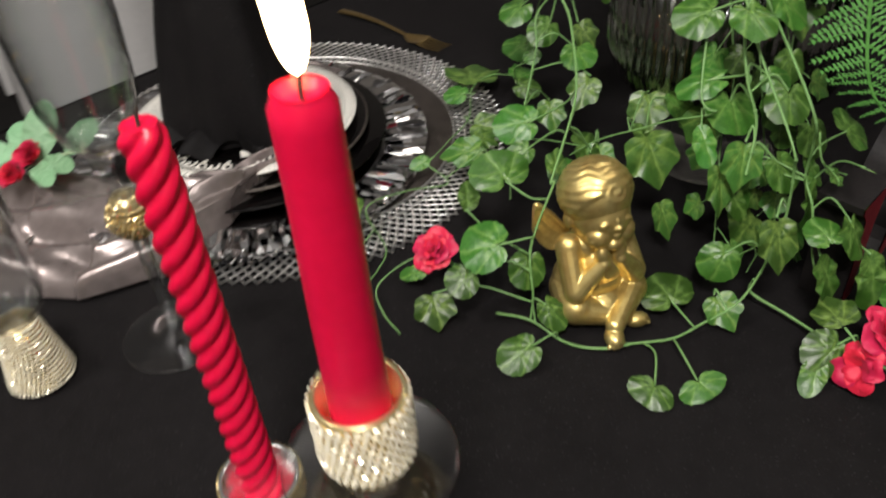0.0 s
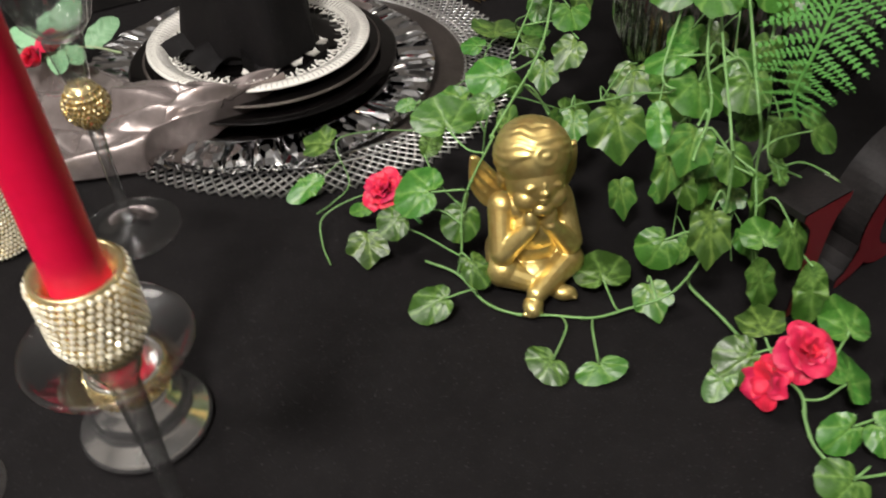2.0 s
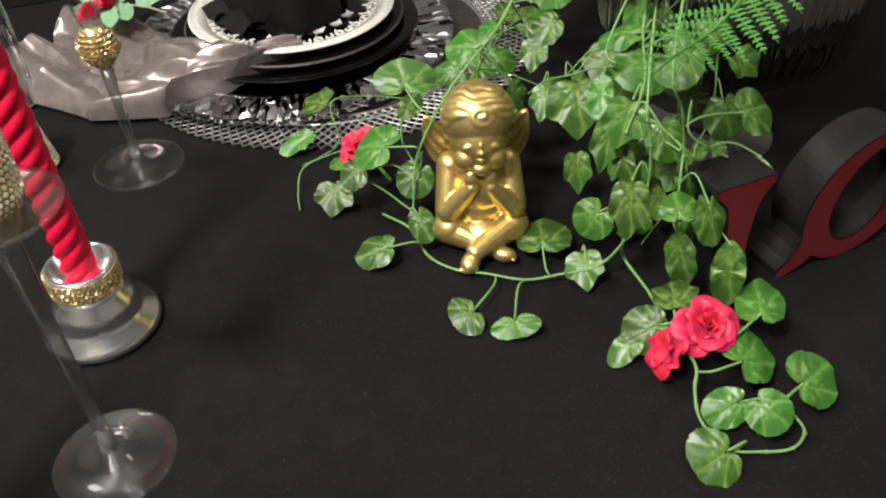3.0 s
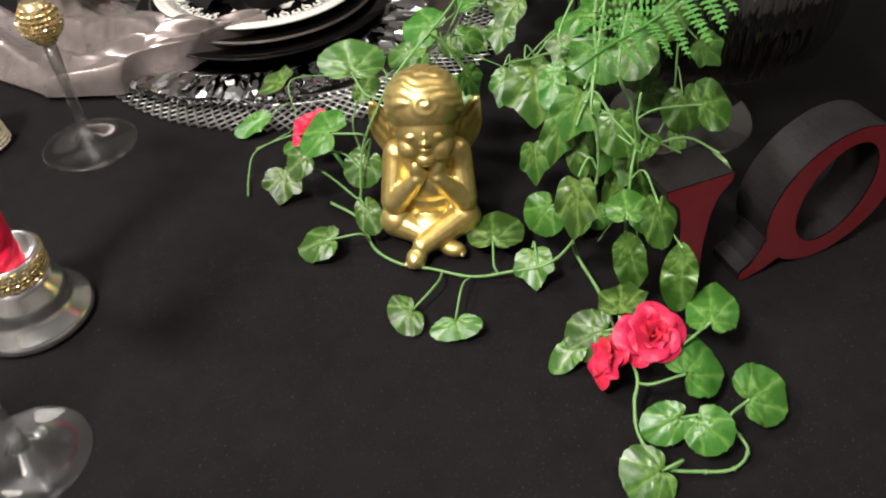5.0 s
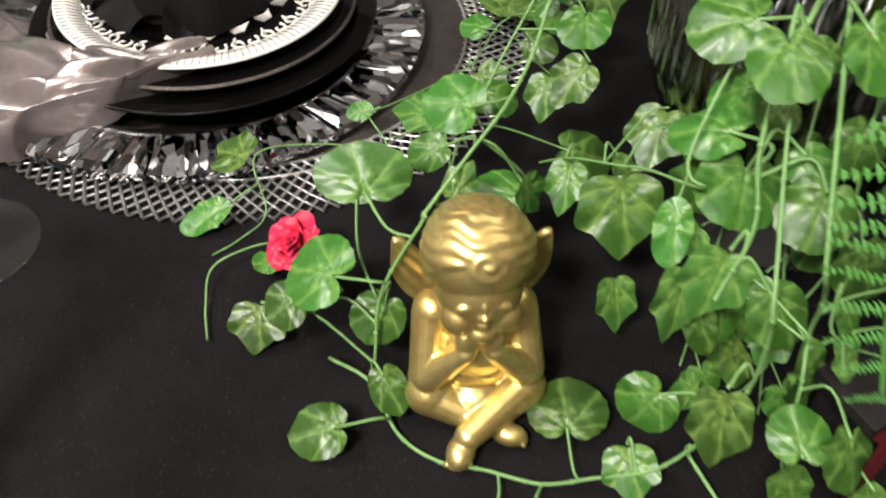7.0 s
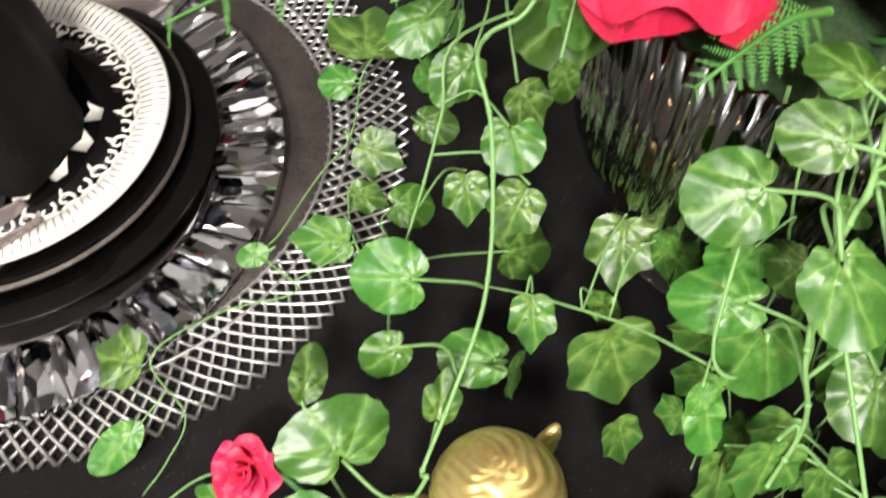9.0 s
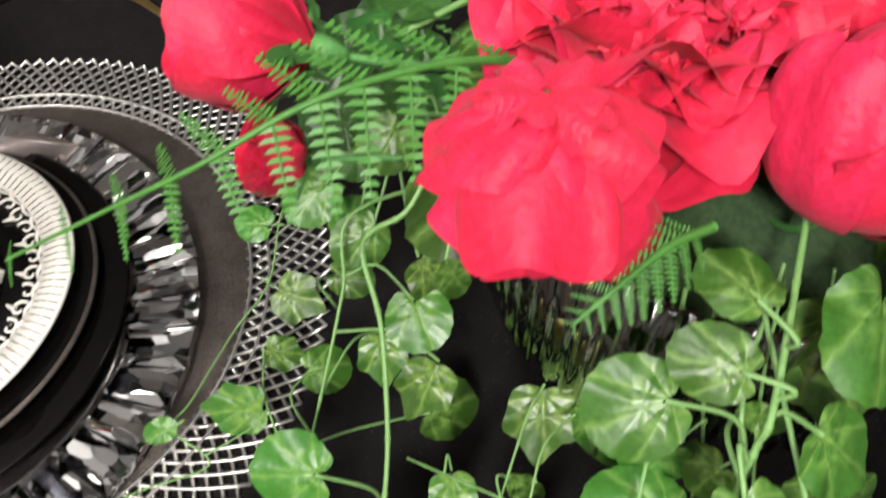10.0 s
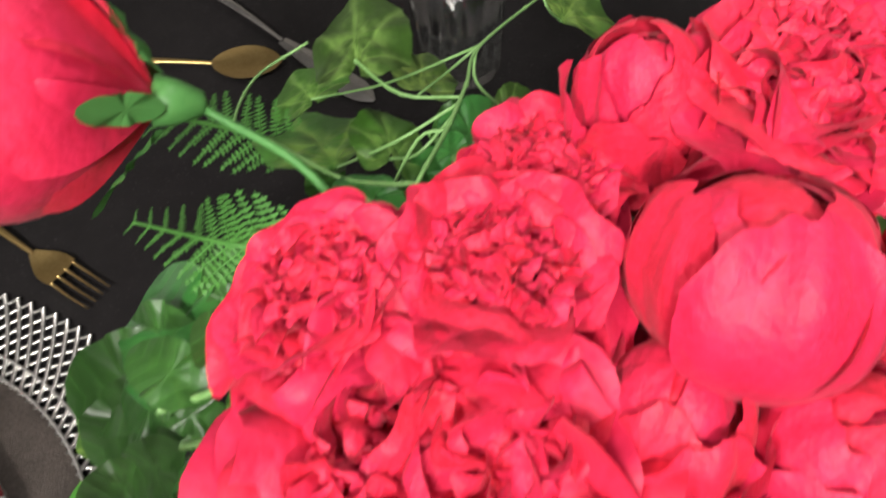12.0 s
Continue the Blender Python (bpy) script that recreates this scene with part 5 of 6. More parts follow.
def letter(name, at, rz, outer, inner, depth, label):
    root = thing(name, at, label, "decorative letter", "standing word letters", rz=rz)
    bm = bmesh.new()
    if inner:
        n = len(outer)
        rows = [[bm.verts.new((x, y, z)) for x, z in ring] for ring, y in ((outer, 0.0), (outer, depth), (inner, depth), (inner, 0.0))]
        for a, b in zip(rows, rows[1:]):
            for i in range(n):
                bm.faces.new((a[i], a[(i + 1) % n], b[(i + 1) % n], b[i]))
    else:
        prism(bm, outer, depth)
    bmesh.ops.recalc_face_normals(bm, faces=bm.faces)
    part("letter_body", bm, LETTER_SIDE, root, "black painted sides", smooth=False)
    bm = bmesh.new()
    f = [bm.verts.new((x, -0.0008, z)) for x, z in outer]
    if inner:
        g = [bm.verts.new((x, -0.0008, z)) for x, z in inner]
        for i in range(len(f)):
            bm.faces.new((f[i], f[(i + 1) % len(f)], g[(i + 1) % len(f)], g[i]))
    else:
        n = len(f)
        for i in range(n // 2 - 1):
            bm.faces.new((f[i], f[i + 1], f[n - 2 - i], f[n - 1 - i]))
    part("letter_face", bm, LETTER_RED, root, "dark red glitter face", smooth=False)
    return root


LETTER_AT, LETTER_TURN = (0.295, 0.453, 0.0), 47.5
L_EDGE = ((0.0, -0.006, 0.013), (0.02, -0.0062, 0.0105), (0.045, -0.0078, 0.0086), (0.068, -0.0105, 0.0092), (0.080, -0.0135, 0.0120), (0.0865, -0.0190, 0.0165), (0.0895, -0.0225, 0.0195), (0.0950, -0.0230, 0.0195))
L_RING = [(x, z) for z, _, x in L_EDGE] + [(x, z) for z, x, _ in L_EDGE[::-1]]
letter("letter_l", LETTER_AT, LETTER_TURN, L_RING, None, 0.030, "standing block letter with dark red glitter front and black sides")
O_OUT = [(0.1040 + 0.0480 * math.cos(a) + 0.004 * math.sin(a), 0.0490 + 0.0490 * math.sin(a)) for a in (math.tau * k / 56 for k in range(56))]
O_IN = [(0.1045 + 0.0272 * math.cos(a) + 0.004 * math.sin(a), 0.0510 + 0.0365 * math.sin(a)) for a in (math.tau * k / 56 for k in range(56))]
letter_o = letter("letter_o", LETTER_AT, LETTER_TURN, O_OUT, O_IN, 0.030, "standing round block letter with dark red glitter front and black sides")
TAIL = [(0.0440, 0.0), (0.0480, -0.0002), (0.0600, 0.0030), (0.0690, 0.0080), (0.0740, 0.0120), (0.0640, 0.0280), (0.0580, 0.0300), (0.0555, 0.0200), (0.0500, 0.0115), (0.0430, 0.0065)]
bm = bmesh.new()
prism(bm, TAIL, 0.026)
bmesh.ops.recalc_face_normals(bm, faces=bm.faces)
part("tail_body", bm, LETTER_SIDE, letter_o, "black painted sides", smooth=False)
bm = bmesh.new()
bm.faces.new([bm.verts.new((x, -0.0012, z)) for x, z in TAIL])
bmesh.ops.triangulate(bm, faces=bm.faces)
part("tail_face", bm, LETTER_RED, letter_o, "dark red glitter face", smooth=False)


# ---- trailing ivy ----
# runner in front of the cherub
vine([(0.049, 0.438, 0.012), (0.073, 0.436, 0.006), (0.097, 0.416, 0.003), (0.121, 0.41, 0.003), (0.141, 0.414, 0.003), (0.169, 0.417, 0.004), (0.191, 0.427, 0.008), (0.214, 0.436, 0.016), (0.227, 0.443, 0.035), (0.232, 0.443, 0.06), (0.237, 0.447, 0.085), (0.234, 0.446, 0.12), (0.229, 0.449, 0.14), (0.215, 0.53, 0.19), (0.235, 0.58, 0.205)],
     [('r', 0.85, 0.077, 0.405, 0.016, 0.048, 0.394, 0.006),
      ('r', 1.6, 0.151, 0.376, 0.008, 0.140, 0.360, 0.006),
      ('r', 1.9, 0.175, 0.379, 0.008, 0.183, 0.364, 0.004),
      ('r', 1.2, 0.174, 0.438, 0.012, 0.165, 0.468, 0.02),
      ('i', 1.0, 0.2, 0.444, 0.02, 0.211, 0.423, 0.005),
      ('r', 0.7, 0.08, 0.433, 0.03, 0.096, 0.42, 0.012),
      ('r', 1.05, 0.21, 0.459, 0.05, 0.195, 0.446, 0.03),
      ('i', 0.7, 0.228, 0.44, 0.09, 0.232, 0.424, 0.055)],
     "green trailing ivy with round leaves in front of the cherub", 0.0013)

# strand by the wing
vine([(0.127, 0.622, 0.205), (0.118, 0.61, 0.195), (0.106, 0.607, 0.188), (0.102, 0.605, 0.176), (0.108, 0.585, 0.165), (0.11, 0.561, 0.15), (0.11, 0.542, 0.14), (0.107, 0.52, 0.13), (0.097, 0.492, 0.115), (0.088, 0.471, 0.1), (0.089, 0.467, 0.1), (0.074, 0.452, 0.06), (0.075, 0.439, 0.025), (0.073, 0.435, 0.008)],
     [('r', 1.5, 0.06, 0.469, 0.097, 0.049, 0.49, 0.115),
      ('r', 1.1, 0.059, 0.448, 0.066, 0.024, 0.453, 0.062),
      ('r', 1.1, 0.034, 0.447, 0.045, 0.017, 0.435, 0.035),
      ('i', 1.2, 0.004, 0.451, 0.022, 0.008, 0.431, 0.004),
      ('r', 0.95, 0.074, 0.461, 0.05, 0.069, 0.441, 0.03),
      ('r', 0.8, 0.123, 0.532, 0.065, 0.09, 0.533, 0.068),
      ('r', 0.8, 0.079, 0.526, 0.094, 0.059, 0.516, 0.085),
      ('r', 0.9, 0.086, 0.553, 0.097, 0.05, 0.559, 0.093),
      ('i', 0.8, 0.119, 0.514, 0.095, 0.128, 0.523, 0.07),
      ('l', 1.3, 0.029, 0.515, 0.045, 0.034, 0.541, 0.055),
      ('i', 0.8, 0.092, 0.492, 0.09, 0.096, 0.511, 0.1)],
     "ivy strand hanging from the vase past the cherub's wing", 0.0013)

# second thin strand
vine([(0.17, 0.62, 0.21), (0.096, 0.646, 0.15), (0.088, 0.627, 0.12), (0.081, 0.603, 0.1), (0.075, 0.591, 0.08), (0.066, 0.571, 0.05), (0.064, 0.561, 0.02)],
     [('i', 0.9, 0.1, 0.635, 0.07, 0.102, 0.614, 0.05),
      ('i', 0.9, 0.129, 0.598, 0.11, 0.115, 0.581, 0.09),
      ('r', 0.75, 0.116, 0.601, 0.045, 0.152, 0.615, 0.03),
      ('r', 1.0, 0.117, 0.624, 0.125, 0.123, 0.598, 0.115),
      ('r', 0.8, 0.071, 0.671, 0.065, 0.096, 0.667, 0.06),
      ('l', 1.2, 0.074, 0.699, 0.055, 0.088, 0.735, 0.05),
      ('r', 1.0, 0.093, 0.766, 0.06, 0.067, 0.749, 0.055),
      ('r', 0.9, 0.06, 0.621, 0.055, 0.086, 0.625, 0.05),
      ('i', 0.8, 0.034, 0.647, 0.03, 0.057, 0.645, 0.02),
      ('r', 0.8, 0.155, 0.646, 0.16, 0.133, 0.653, 0.16)],
     "thin ivy strand behind the cherub", 0.0011)

# strand over the mat
vine([(0.074, 0.733, 0.04), (0.054, 0.774, 0.02), (0.034, 0.748, 0.02), (0.03, 0.699, 0.015), (0.013, 0.665, 0.014), (0.001, 0.62, 0.026), (-0.005, 0.602, 0.03), (0.013, 0.587, 0.02), (-0.023, 0.57, 0.025), (-0.051, 0.541, 0.03), (-0.036, 0.521, 0.006), (-0.041, 0.498, 0.003), (-0.049, 0.481, 0.003)],
     [('i', 1.0, 0.033, 0.753, 0.02, 0.034, 0.812, 0.015),
      ('r', 0.9, 0.03, 0.733, 0.022, 0.005, 0.74, 0.02),
      ('i', 1.0, 0.032, 0.696, 0.012, 0.061, 0.683, 0.008),
      ('i', 0.7, 0.045, 0.607, 0.041, 0.007, 0.613, 0.03),
      ('l', 1.5, -0.002, 0.603, 0.034, -0.019, 0.598, 0.03),
      ('i', 1.1, -0.053, 0.537, 0.028, -0.082, 0.547, 0.024),
      ('l', 1.2, -0.054, 0.512, 0.015, -0.077, 0.491, 0.003)],
     "ivy strand lying across the silver placemat", 0.0008)

# left tendrils
vine([(-0.019, 0.429, 0.003), (-0.032, 0.448, 0.004), (-0.038, 0.468, 0.012), (-0.018, 0.486, 0.02), (0.008, 0.488, 0.03)],
     [('l', 1.0, 0.0, 0.476, 0.02, -0.023, 0.481, 0.012)],
     "thin bare ivy tendrils ending beside the small rose", 0.0008)

# hanging cluster
vine([(0.205, 0.575, 0.2), (0.189, 0.51, 0.14), (0.198, 0.501, 0.13), (0.175, 0.526, 0.11), (0.159, 0.541, 0.095), (0.133, 0.56, 0.075), (0.113, 0.578, 0.05)],
     [('i', 1.1, 0.161, 0.54, 0.094, 0.172, 0.517, 0.06),
      ('l', 1.2, 0.19, 0.502, 0.12, 0.193, 0.481, 0.1),
      ('i', 0.8, 0.133, 0.566, 0.07, 0.134, 0.544, 0.05),
      ('i', 0.95, 0.173, 0.593, 0.098, 0.169, 0.565, 0.077),
      ('l', 0.9, 0.183, 0.578, 0.1, 0.212, 0.567, 0.07),
      ('l', 1.0, 0.156, 0.555, 0.09, 0.172, 0.549, 0.07)],
     "cluster of pointed ivy leaves hanging behind the cherub", 0.001)

# right hanging strand
vine([(0.225, 0.57, 0.205), (0.239, 0.459, 0.16), (0.248, 0.46, 0.13), (0.252, 0.467, 0.1), (0.255, 0.452, 0.085), (0.26, 0.443, 0.05), (0.273, 0.437, 0.02)],
     [('i', 0.65, 0.202, 0.487, 0.1, 0.202, 0.467, 0.07),
      ('l', 1.0, 0.207, 0.486, 0.085, 0.221, 0.473, 0.06),
      ('r', 0.6, 0.221, 0.509, 0.08, 0.224, 0.489, 0.05),
      ('i', 0.7, 0.172, 0.515, 0.05, 0.180, 0.502, 0.022),
      ('l', 0.8, 0.253, 0.465, 0.1, 0.263, 0.46, 0.06),
      ('r', 0.95, 0.262, 0.425, 0.075, 0.255, 0.448, 0.082),
      ('l', 1.1, 0.26, 0.434, 0.06, 0.273, 0.425, 0.025),
      ('r', 0.6, 0.273, 0.441, 0.09, 0.284, 0.428, 0.06),
      ('r', 1.35, 0.277, 0.487, 0.119, 0.297, 0.501, 0.119),
      ('l', 1.0, 0.293, 0.437, 0.06, 0.298, 0.421, 0.02),
      ('c', 1.1, 0.297, 0.484, 0.095, 0.302, 0.462, 0.075)],
     "ivy strand with drooping leaves hanging down beside the letters", 0.0012)

# small tendrils by the letters
vine([(0.253, 0.46, 0.125), (0.252, 0.464, 0.135), (0.254, 0.456, 0.12), (0.264, 0.459, 0.11), (0.278, 0.467, 0.1)],
     [('l', 0.7, 0.262, 0.441, 0.11, 0.264, 0.469, 0.11)],
     "short pale curling ivy tendrils by the letters", 0.0009)

# front rose sprig
vine([(0.226, 0.446, 0.03), (0.229, 0.452, 0.012), (0.249, 0.433, 0.008), (0.266, 0.408, 0.01), (0.29, 0.37, 0.02), (0.294, 0.355, 0.014), (0.301, 0.342, 0.006), (0.317, 0.33, 0.003), (0.336, 0.335, 0.003), (0.351, 0.343, 0.004), (0.355, 0.354, 0.008), (0.346, 0.361, 0.012)],
     [('r', 1.0, 0.27, 0.393, 0.025, 0.245, 0.38, 0.012),
      ('i', 1.0, 0.271, 0.397, 0.03, 0.266, 0.427, 0.03),
      ('l', 1.3, 0.255, 0.387, 0.014, 0.242, 0.366, 0.003),
      ('r', 0.66, 0.32, 0.403, 0.032, 0.314, 0.446, 0.032),
      ('r', 0.95, 0.312, 0.369, 0.026, 0.326, 0.405, 0.022),
      ('r', 1.05, 0.345, 0.372, 0.02, 0.365, 0.398, 0.018),
      ('r', 1.05, 0.324, 0.353, 0.026, 0.345, 0.341, 0.02),
      ('r', 0.8, 0.323, 0.357, 0.018, 0.302, 0.34, 0.01),
      ('r', 1.25, 0.322, 0.327, 0.01, 0.303, 0.308, 0.006)],
     "sprig of round ivy leaves with two red roses on the cloth", 0.0014)

# rim cluster
vine([(0.245, 0.6, 0.215), (0.219, 0.533, 0.21), (0.215, 0.524, 0.2), (0.211, 0.512, 0.18), (0.213, 0.497, 0.155), (0.22, 0.485, 0.13), (0.215, 0.471, 0.1)],
     [('r', 0.98, 0.205, 0.547, 0.183, 0.172, 0.542, 0.175),
      ('r', 0.85, 0.208, 0.515, 0.2, 0.215, 0.484, 0.19),
      ('r', 0.7, 0.21, 0.523, 0.144, 0.175, 0.531, 0.135),
      ('r', 1.2, 0.213, 0.526, 0.132, 0.213, 0.499, 0.113),
      ('r', 0.9, 0.242, 0.502, 0.15, 0.235, 0.475, 0.135),
      ('r', 0.85, 0.215, 0.537, 0.215, 0.191, 0.547, 0.215),
      ('r', 0.9, 0.22, 0.554, 0.22, 0.207, 0.577, 0.22),
      ('i', 0.9, 0.215, 0.483, 0.12, 0.209, 0.468, 0.09),
      ('r', 0.9, 0.232, 0.531, 0.2, 0.252, 0.519, 0.18),
      ('r', 0.9, 0.227, 0.51, 0.155, 0.241, 0.498, 0.145),
      ('r', 0.9, 0.232, 0.479, 0.11, 0.249, 0.466, 0.09),
      ('l', 1.0, 0.22, 0.543, 0.18, 0.238, 0.542, 0.17)],
     "dense round ivy leaves over the front of the vase", 0.0015)

# left rim cluster
vine([(0.215, 0.61, 0.215), (0.16, 0.63, 0.215), (0.125, 0.66, 0.19), (0.1, 0.7, 0.14), (0.09, 0.73, 0.08), (0.08, 0.76, 0.03)],
     [('r', 1.0, 0.117, 0.649, 0.2, 0.104, 0.633, 0.19),
      ('l', 1.3, 0.136, 0.621, 0.2, 0.139, 0.6, 0.19),
      ('r', 0.9, 0.084, 0.672, 0.14, 0.062, 0.657, 0.13),
      ('r', 0.9, 0.104, 0.656, 0.13, 0.085, 0.638, 0.12),
      ('i', 0.9, 0.12, 0.63, 0.14, 0.132, 0.62, 0.12),
      ('l', 1.2, 0.131, 0.593, 0.19, 0.137, 0.59, 0.17),
      ('r', 1.0, 0.09, 0.667, 0.1, 0.084, 0.657, 0.09)],
     "dark round ivy leaves over the vase rim near the placemat", 0.0012)

# back strand
vine([(0.1937, 0.7344, 0.215), (0.2051, 0.7424, 0.236), (0.2179, 0.7718, 0.225), (0.2296, 0.8058, 0.21), (0.2416, 0.8469, 0.19), (0.2828, 0.9083, 0.16)],
     [('r', 0.5, 0.1879, 0.8089, 0.215, 0.196, 0.8883, 0.2),
      ('r', 0.65, 0.1965, 0.7762, 0.2, 0.2016, 0.8232, 0.19),
      ('i', 1.0, 0.1774, 0.7906, 0.19, 0.1629, 0.8416, 0.17),
      ('r', 1.1, 0.1961, 0.7671, 0.205, 0.1893, 0.7567, 0.19),
      ('i', 0.9, 0.2137, 0.8614, 0.15, 0.2238, 0.9012, 0.14),
      ('r', 1.0, 0.1655, 0.8634, 0.15, 0.1543, 0.9026, 0.14),
      ('r', 1.0, 0.2452, 0.8258, 0.17, 0.2672, 0.8344, 0.16),
      ('i', 1.0, 0.2928, 0.9086, 0.14, 0.324, 0.9541, 0.12)],
     "ivy strand behind the flowers with heart-shaped leaves", 0.0011)
vine([(0.2052, 0.744, 0.234), (0.1932, 0.7509, 0.228), (0.1772, 0.7718, 0.21), (0.1497, 0.8189, 0.18), (0.1293, 0.8487, 0.16), (0.141, 0.8667, 0.17), (0.1677, 0.8745, 0.18)], [], "thin curling ivy tendril behind the flowers", 0.0011)

# ---- small roses on the cloth ----
def small_rose(at, axis, r, label, seed, stem_to, rings=((5, 1.0, 14), (5, 0.82, 34), (4, 0.6, 56), (3, 0.42, 76))):
    """A loose little fabric rose: rings of separate waved petals, steeper towards the heart."""
    rnd = random.Random(seed)
    root = thing("small_rose", at, label, "artificial flower", "small roses")
    root.matrix_basis = axis_frame(at, axis)
    for n, (count, size, tilt) in enumerate(rings):
        whorl(root, LOOSE_PETALS, count, r * size, tilt, 0.04 * r, (0.06 * n - 0.12) * r, rnd, 0.45 * n, spread=0.2)
    sepals(root, r * 0.8, rnd, stem_to)
    return root


LOOSE_PETALS = [petal_mesh(63 + i, 1.05, 0.55, 0.75, 0.07, PETAL_DARK) for i in range(6)]
small_rose((0.292, 0.387, 0.034), (0.25, -0.45, 0.85), 0.0205, "small deep red fabric rose among ivy leaves, facing up", 31, (0.279, 0.407, 0.006))
small_rose((0.273, 0.373, 0.020), (-0.75, -0.45, 0.35), 0.0175, "small deep red fabric rose lying on its side", 32, (0.282, 0.392, 0.012), ((5, 1.0, 4), (3, 0.7, 30)))
small_rose((0.006, 0.488, 0.028), (-0.2, -0.5, 0.8), 0.0190, "small crumpled deep red fabric rose beside the placemat", 33, (0.035, 0.48, 0.01), ((5, 0.95, 25), (5, 0.8, 45), (5, 0.7, 62), (4, 0.5, 78)))

# ---- bouquet ----
HEART = (0.24, 0.645, 0.17)
loose_bloom("red_rose", (0.1560, 0.5870, 0.2720), (-0.05, 0.16, 0.97), 0.0445, "large blown red fabric rose at the front of the bouquet", 41, HEART)
peony("red_peony", (0.1985, 0.6490, 0.240), (-0.06, -0.05, 0.98), 0.060, "full ruffled red fabric peony in the middle of the bouquet", 42, HEART)
globe_bloom("red_rose", (0.2520, 0.5980, 0.248), (0.20, 0.48, 0.80), 0.0290, "large half-closed red fabric rose on the near side of the bouquet", 43, 1.05, 42, 0.5, HEART)
rose("red_rose", (0.0760, 0.6480, 0.237), (-0.93, 0.22, 0.10), 0.0400, "red fabric rosebud reaching out over the place setting", 44, 0.0, None, (0.165, 0.662, 0.215))
rose("red_rose", (0.0770, 0.6290, 0.202), (-0.75, -0.3, 0.5), 0.0210, "red fabric rosebud below the fern frond", 45, 0.1, None, (0.165, 0.645, 0.19))
globe_bloom("red_rose", (0.2790, 0.6760, 0.268), (0.20, 0.55, 0.80), 0.0290, "large rounded red fabric rose on the far side of the bouquet", 46, 0.9, 60, 0.5, HEART, 1.0)
rose("red_rose", (0.1120, 0.7720, 0.262), (-0.90, -0.08, 0.36), 0.0540, "red fabric rose on a long stem leaning outwards", 47, 0.10, None, (0.195, 0.705, 0.18))
peony("red_peony", (0.2420, 0.7280, 0.250), (0.0, 0.1, 0.95), 0.029, "small open red fabric bloom with pointed petals at the back", 48, HEART)
peony("red_peony", (0.3160, 0.7300, 0.266), (0.1, -0.1, 0.95), 0.043, "ruffled red fabric peony at the back of the bouquet", 49, HEART)
globe_bloom("red_rose", (0.2720, 0.7400, 0.255), (-0.1, 0.2, 0.95), 0.0230, "red fabric rose with upright pointed petals at the back", 55, 1.35, 40, 0.7, HEART)
rose("red_rose", (0.3450, 0.6150, 0.235), (0.7, -0.1, 0.6), 0.034, "red fabric rose on the outer side of the bouquet", 50, 0.25, None, HEART)
peony("red_peony", (0.2200, 0.6920, 0.258), (0.08, 0.0, 0.98), 0.035, "smaller ruffled red fabric peony behind the large one", 51, HEART)
peony("red_peony", (0.1780, 0.6960, 0.254), (-0.25, 0.05, 0.95), 0.031, "smaller ruffled red fabric peony at the edge of the bouquet", 52, HEART)
globe_bloom("red_rose", (0.2550, 0.6540, 0.246), (0.1, 0.25, 0.9), 0.0220, "red fabric rose tucked between the larger blooms", 53, 1.0, 46, 0.6, HEART)
globe_bloom("red_rose", (0.2960, 0.6400, 0.238), (0.3, 0.1, 0.9), 0.0260, "red fabric rose low on the near side of the bouquet", 54, 0.95, 46, 0.5, HEART)

fern([(0.298, 0.555, 0.205), (0.285, 0.52, 0.208), (0.272, 0.485, 0.2), (0.259, 0.445, 0.19), (0.247, 0.403, 0.193), (0.243, 0.366, 0.2)], 0.038, 15, (0.0, -0.3, 0.95), "bright green plastic fern frond arching towards the cherub", 3)
fern([(0.1644, 0.6391, 0.235), (0.1356, 0.6225, 0.25), (0.1117, 0.6101, 0.255), (0.0895, 0.6015, 0.252), (0.0633, 0.5902, 0.243), (0.0352, 0.5855, 0.23), (-0.0006, 0.5808, 0.212)], 0.034, 11, (-0.05, -0.3, 0.95), "green plastic fern frond arching over the place setting", 4, bare=0.08, lean=70, droop=0.4)
fern([(0.31, 0.6, 0.21), (0.345, 0.555, 0.225), (0.375, 0.51, 0.21), (0.395, 0.47, 0.185)], 0.03, 18, (0.3, -0.3, 0.9), "green plastic fern frond hanging over the letters", 5)
fern([(0.205, 0.575, 0.232), (0.19, 0.565, 0.237), (0.176, 0.555, 0.234), (0.164, 0.548, 0.226)], 0.016, 10, (0, -0.2, 0.95), "short green fern tip under the front rose", 6)
fern([(0.18, 0.7432, 0.19), (0.1569, 0.7483, 0.2), (0.1309, 0.7591, 0.2), (0.0975, 0.7833, 0.185)], 0.026, 13, (-0.1, -0.2, 0.95), "green fern frond at the back of the bouquet", 7)
fern([(0.1752, 0.8113, 0.17), (0.1447, 0.8306, 0.17), (0.1047, 0.8581, 0.16), (0.0603, 0.8882, 0.14)], 0.024, 14, (-0.1, -0.2, 0.95), "green fern frond drooping behind the bouquet", 8)
fern([(0.27, 0.59, 0.225), (0.268, 0.56, 0.235), (0.262, 0.53, 0.232), (0.255, 0.505, 0.22)], 0.024, 14, (0.1, -0.3, 0.9), "green fern frond below the near rose", 9)


def leaf_spray(points, leaves, label):
    """A wired stem with dark toothed rose leaves."""
    line = smooth_line(points, 6)
    root = thing("rose_leaf_spray", line[0], label, "artificial leaves", "rose leaf sprays")
    inv = root.matrix_basis.inverted()
    part("stem", tube([inv @ p for p in line], 0.0014, 6), STEM, root)
    for xyz in leaves:
        lay_leaf(root, xyz[:3], xyz[3:], 1.2, ROSE_LEAVES, "l")
    return root


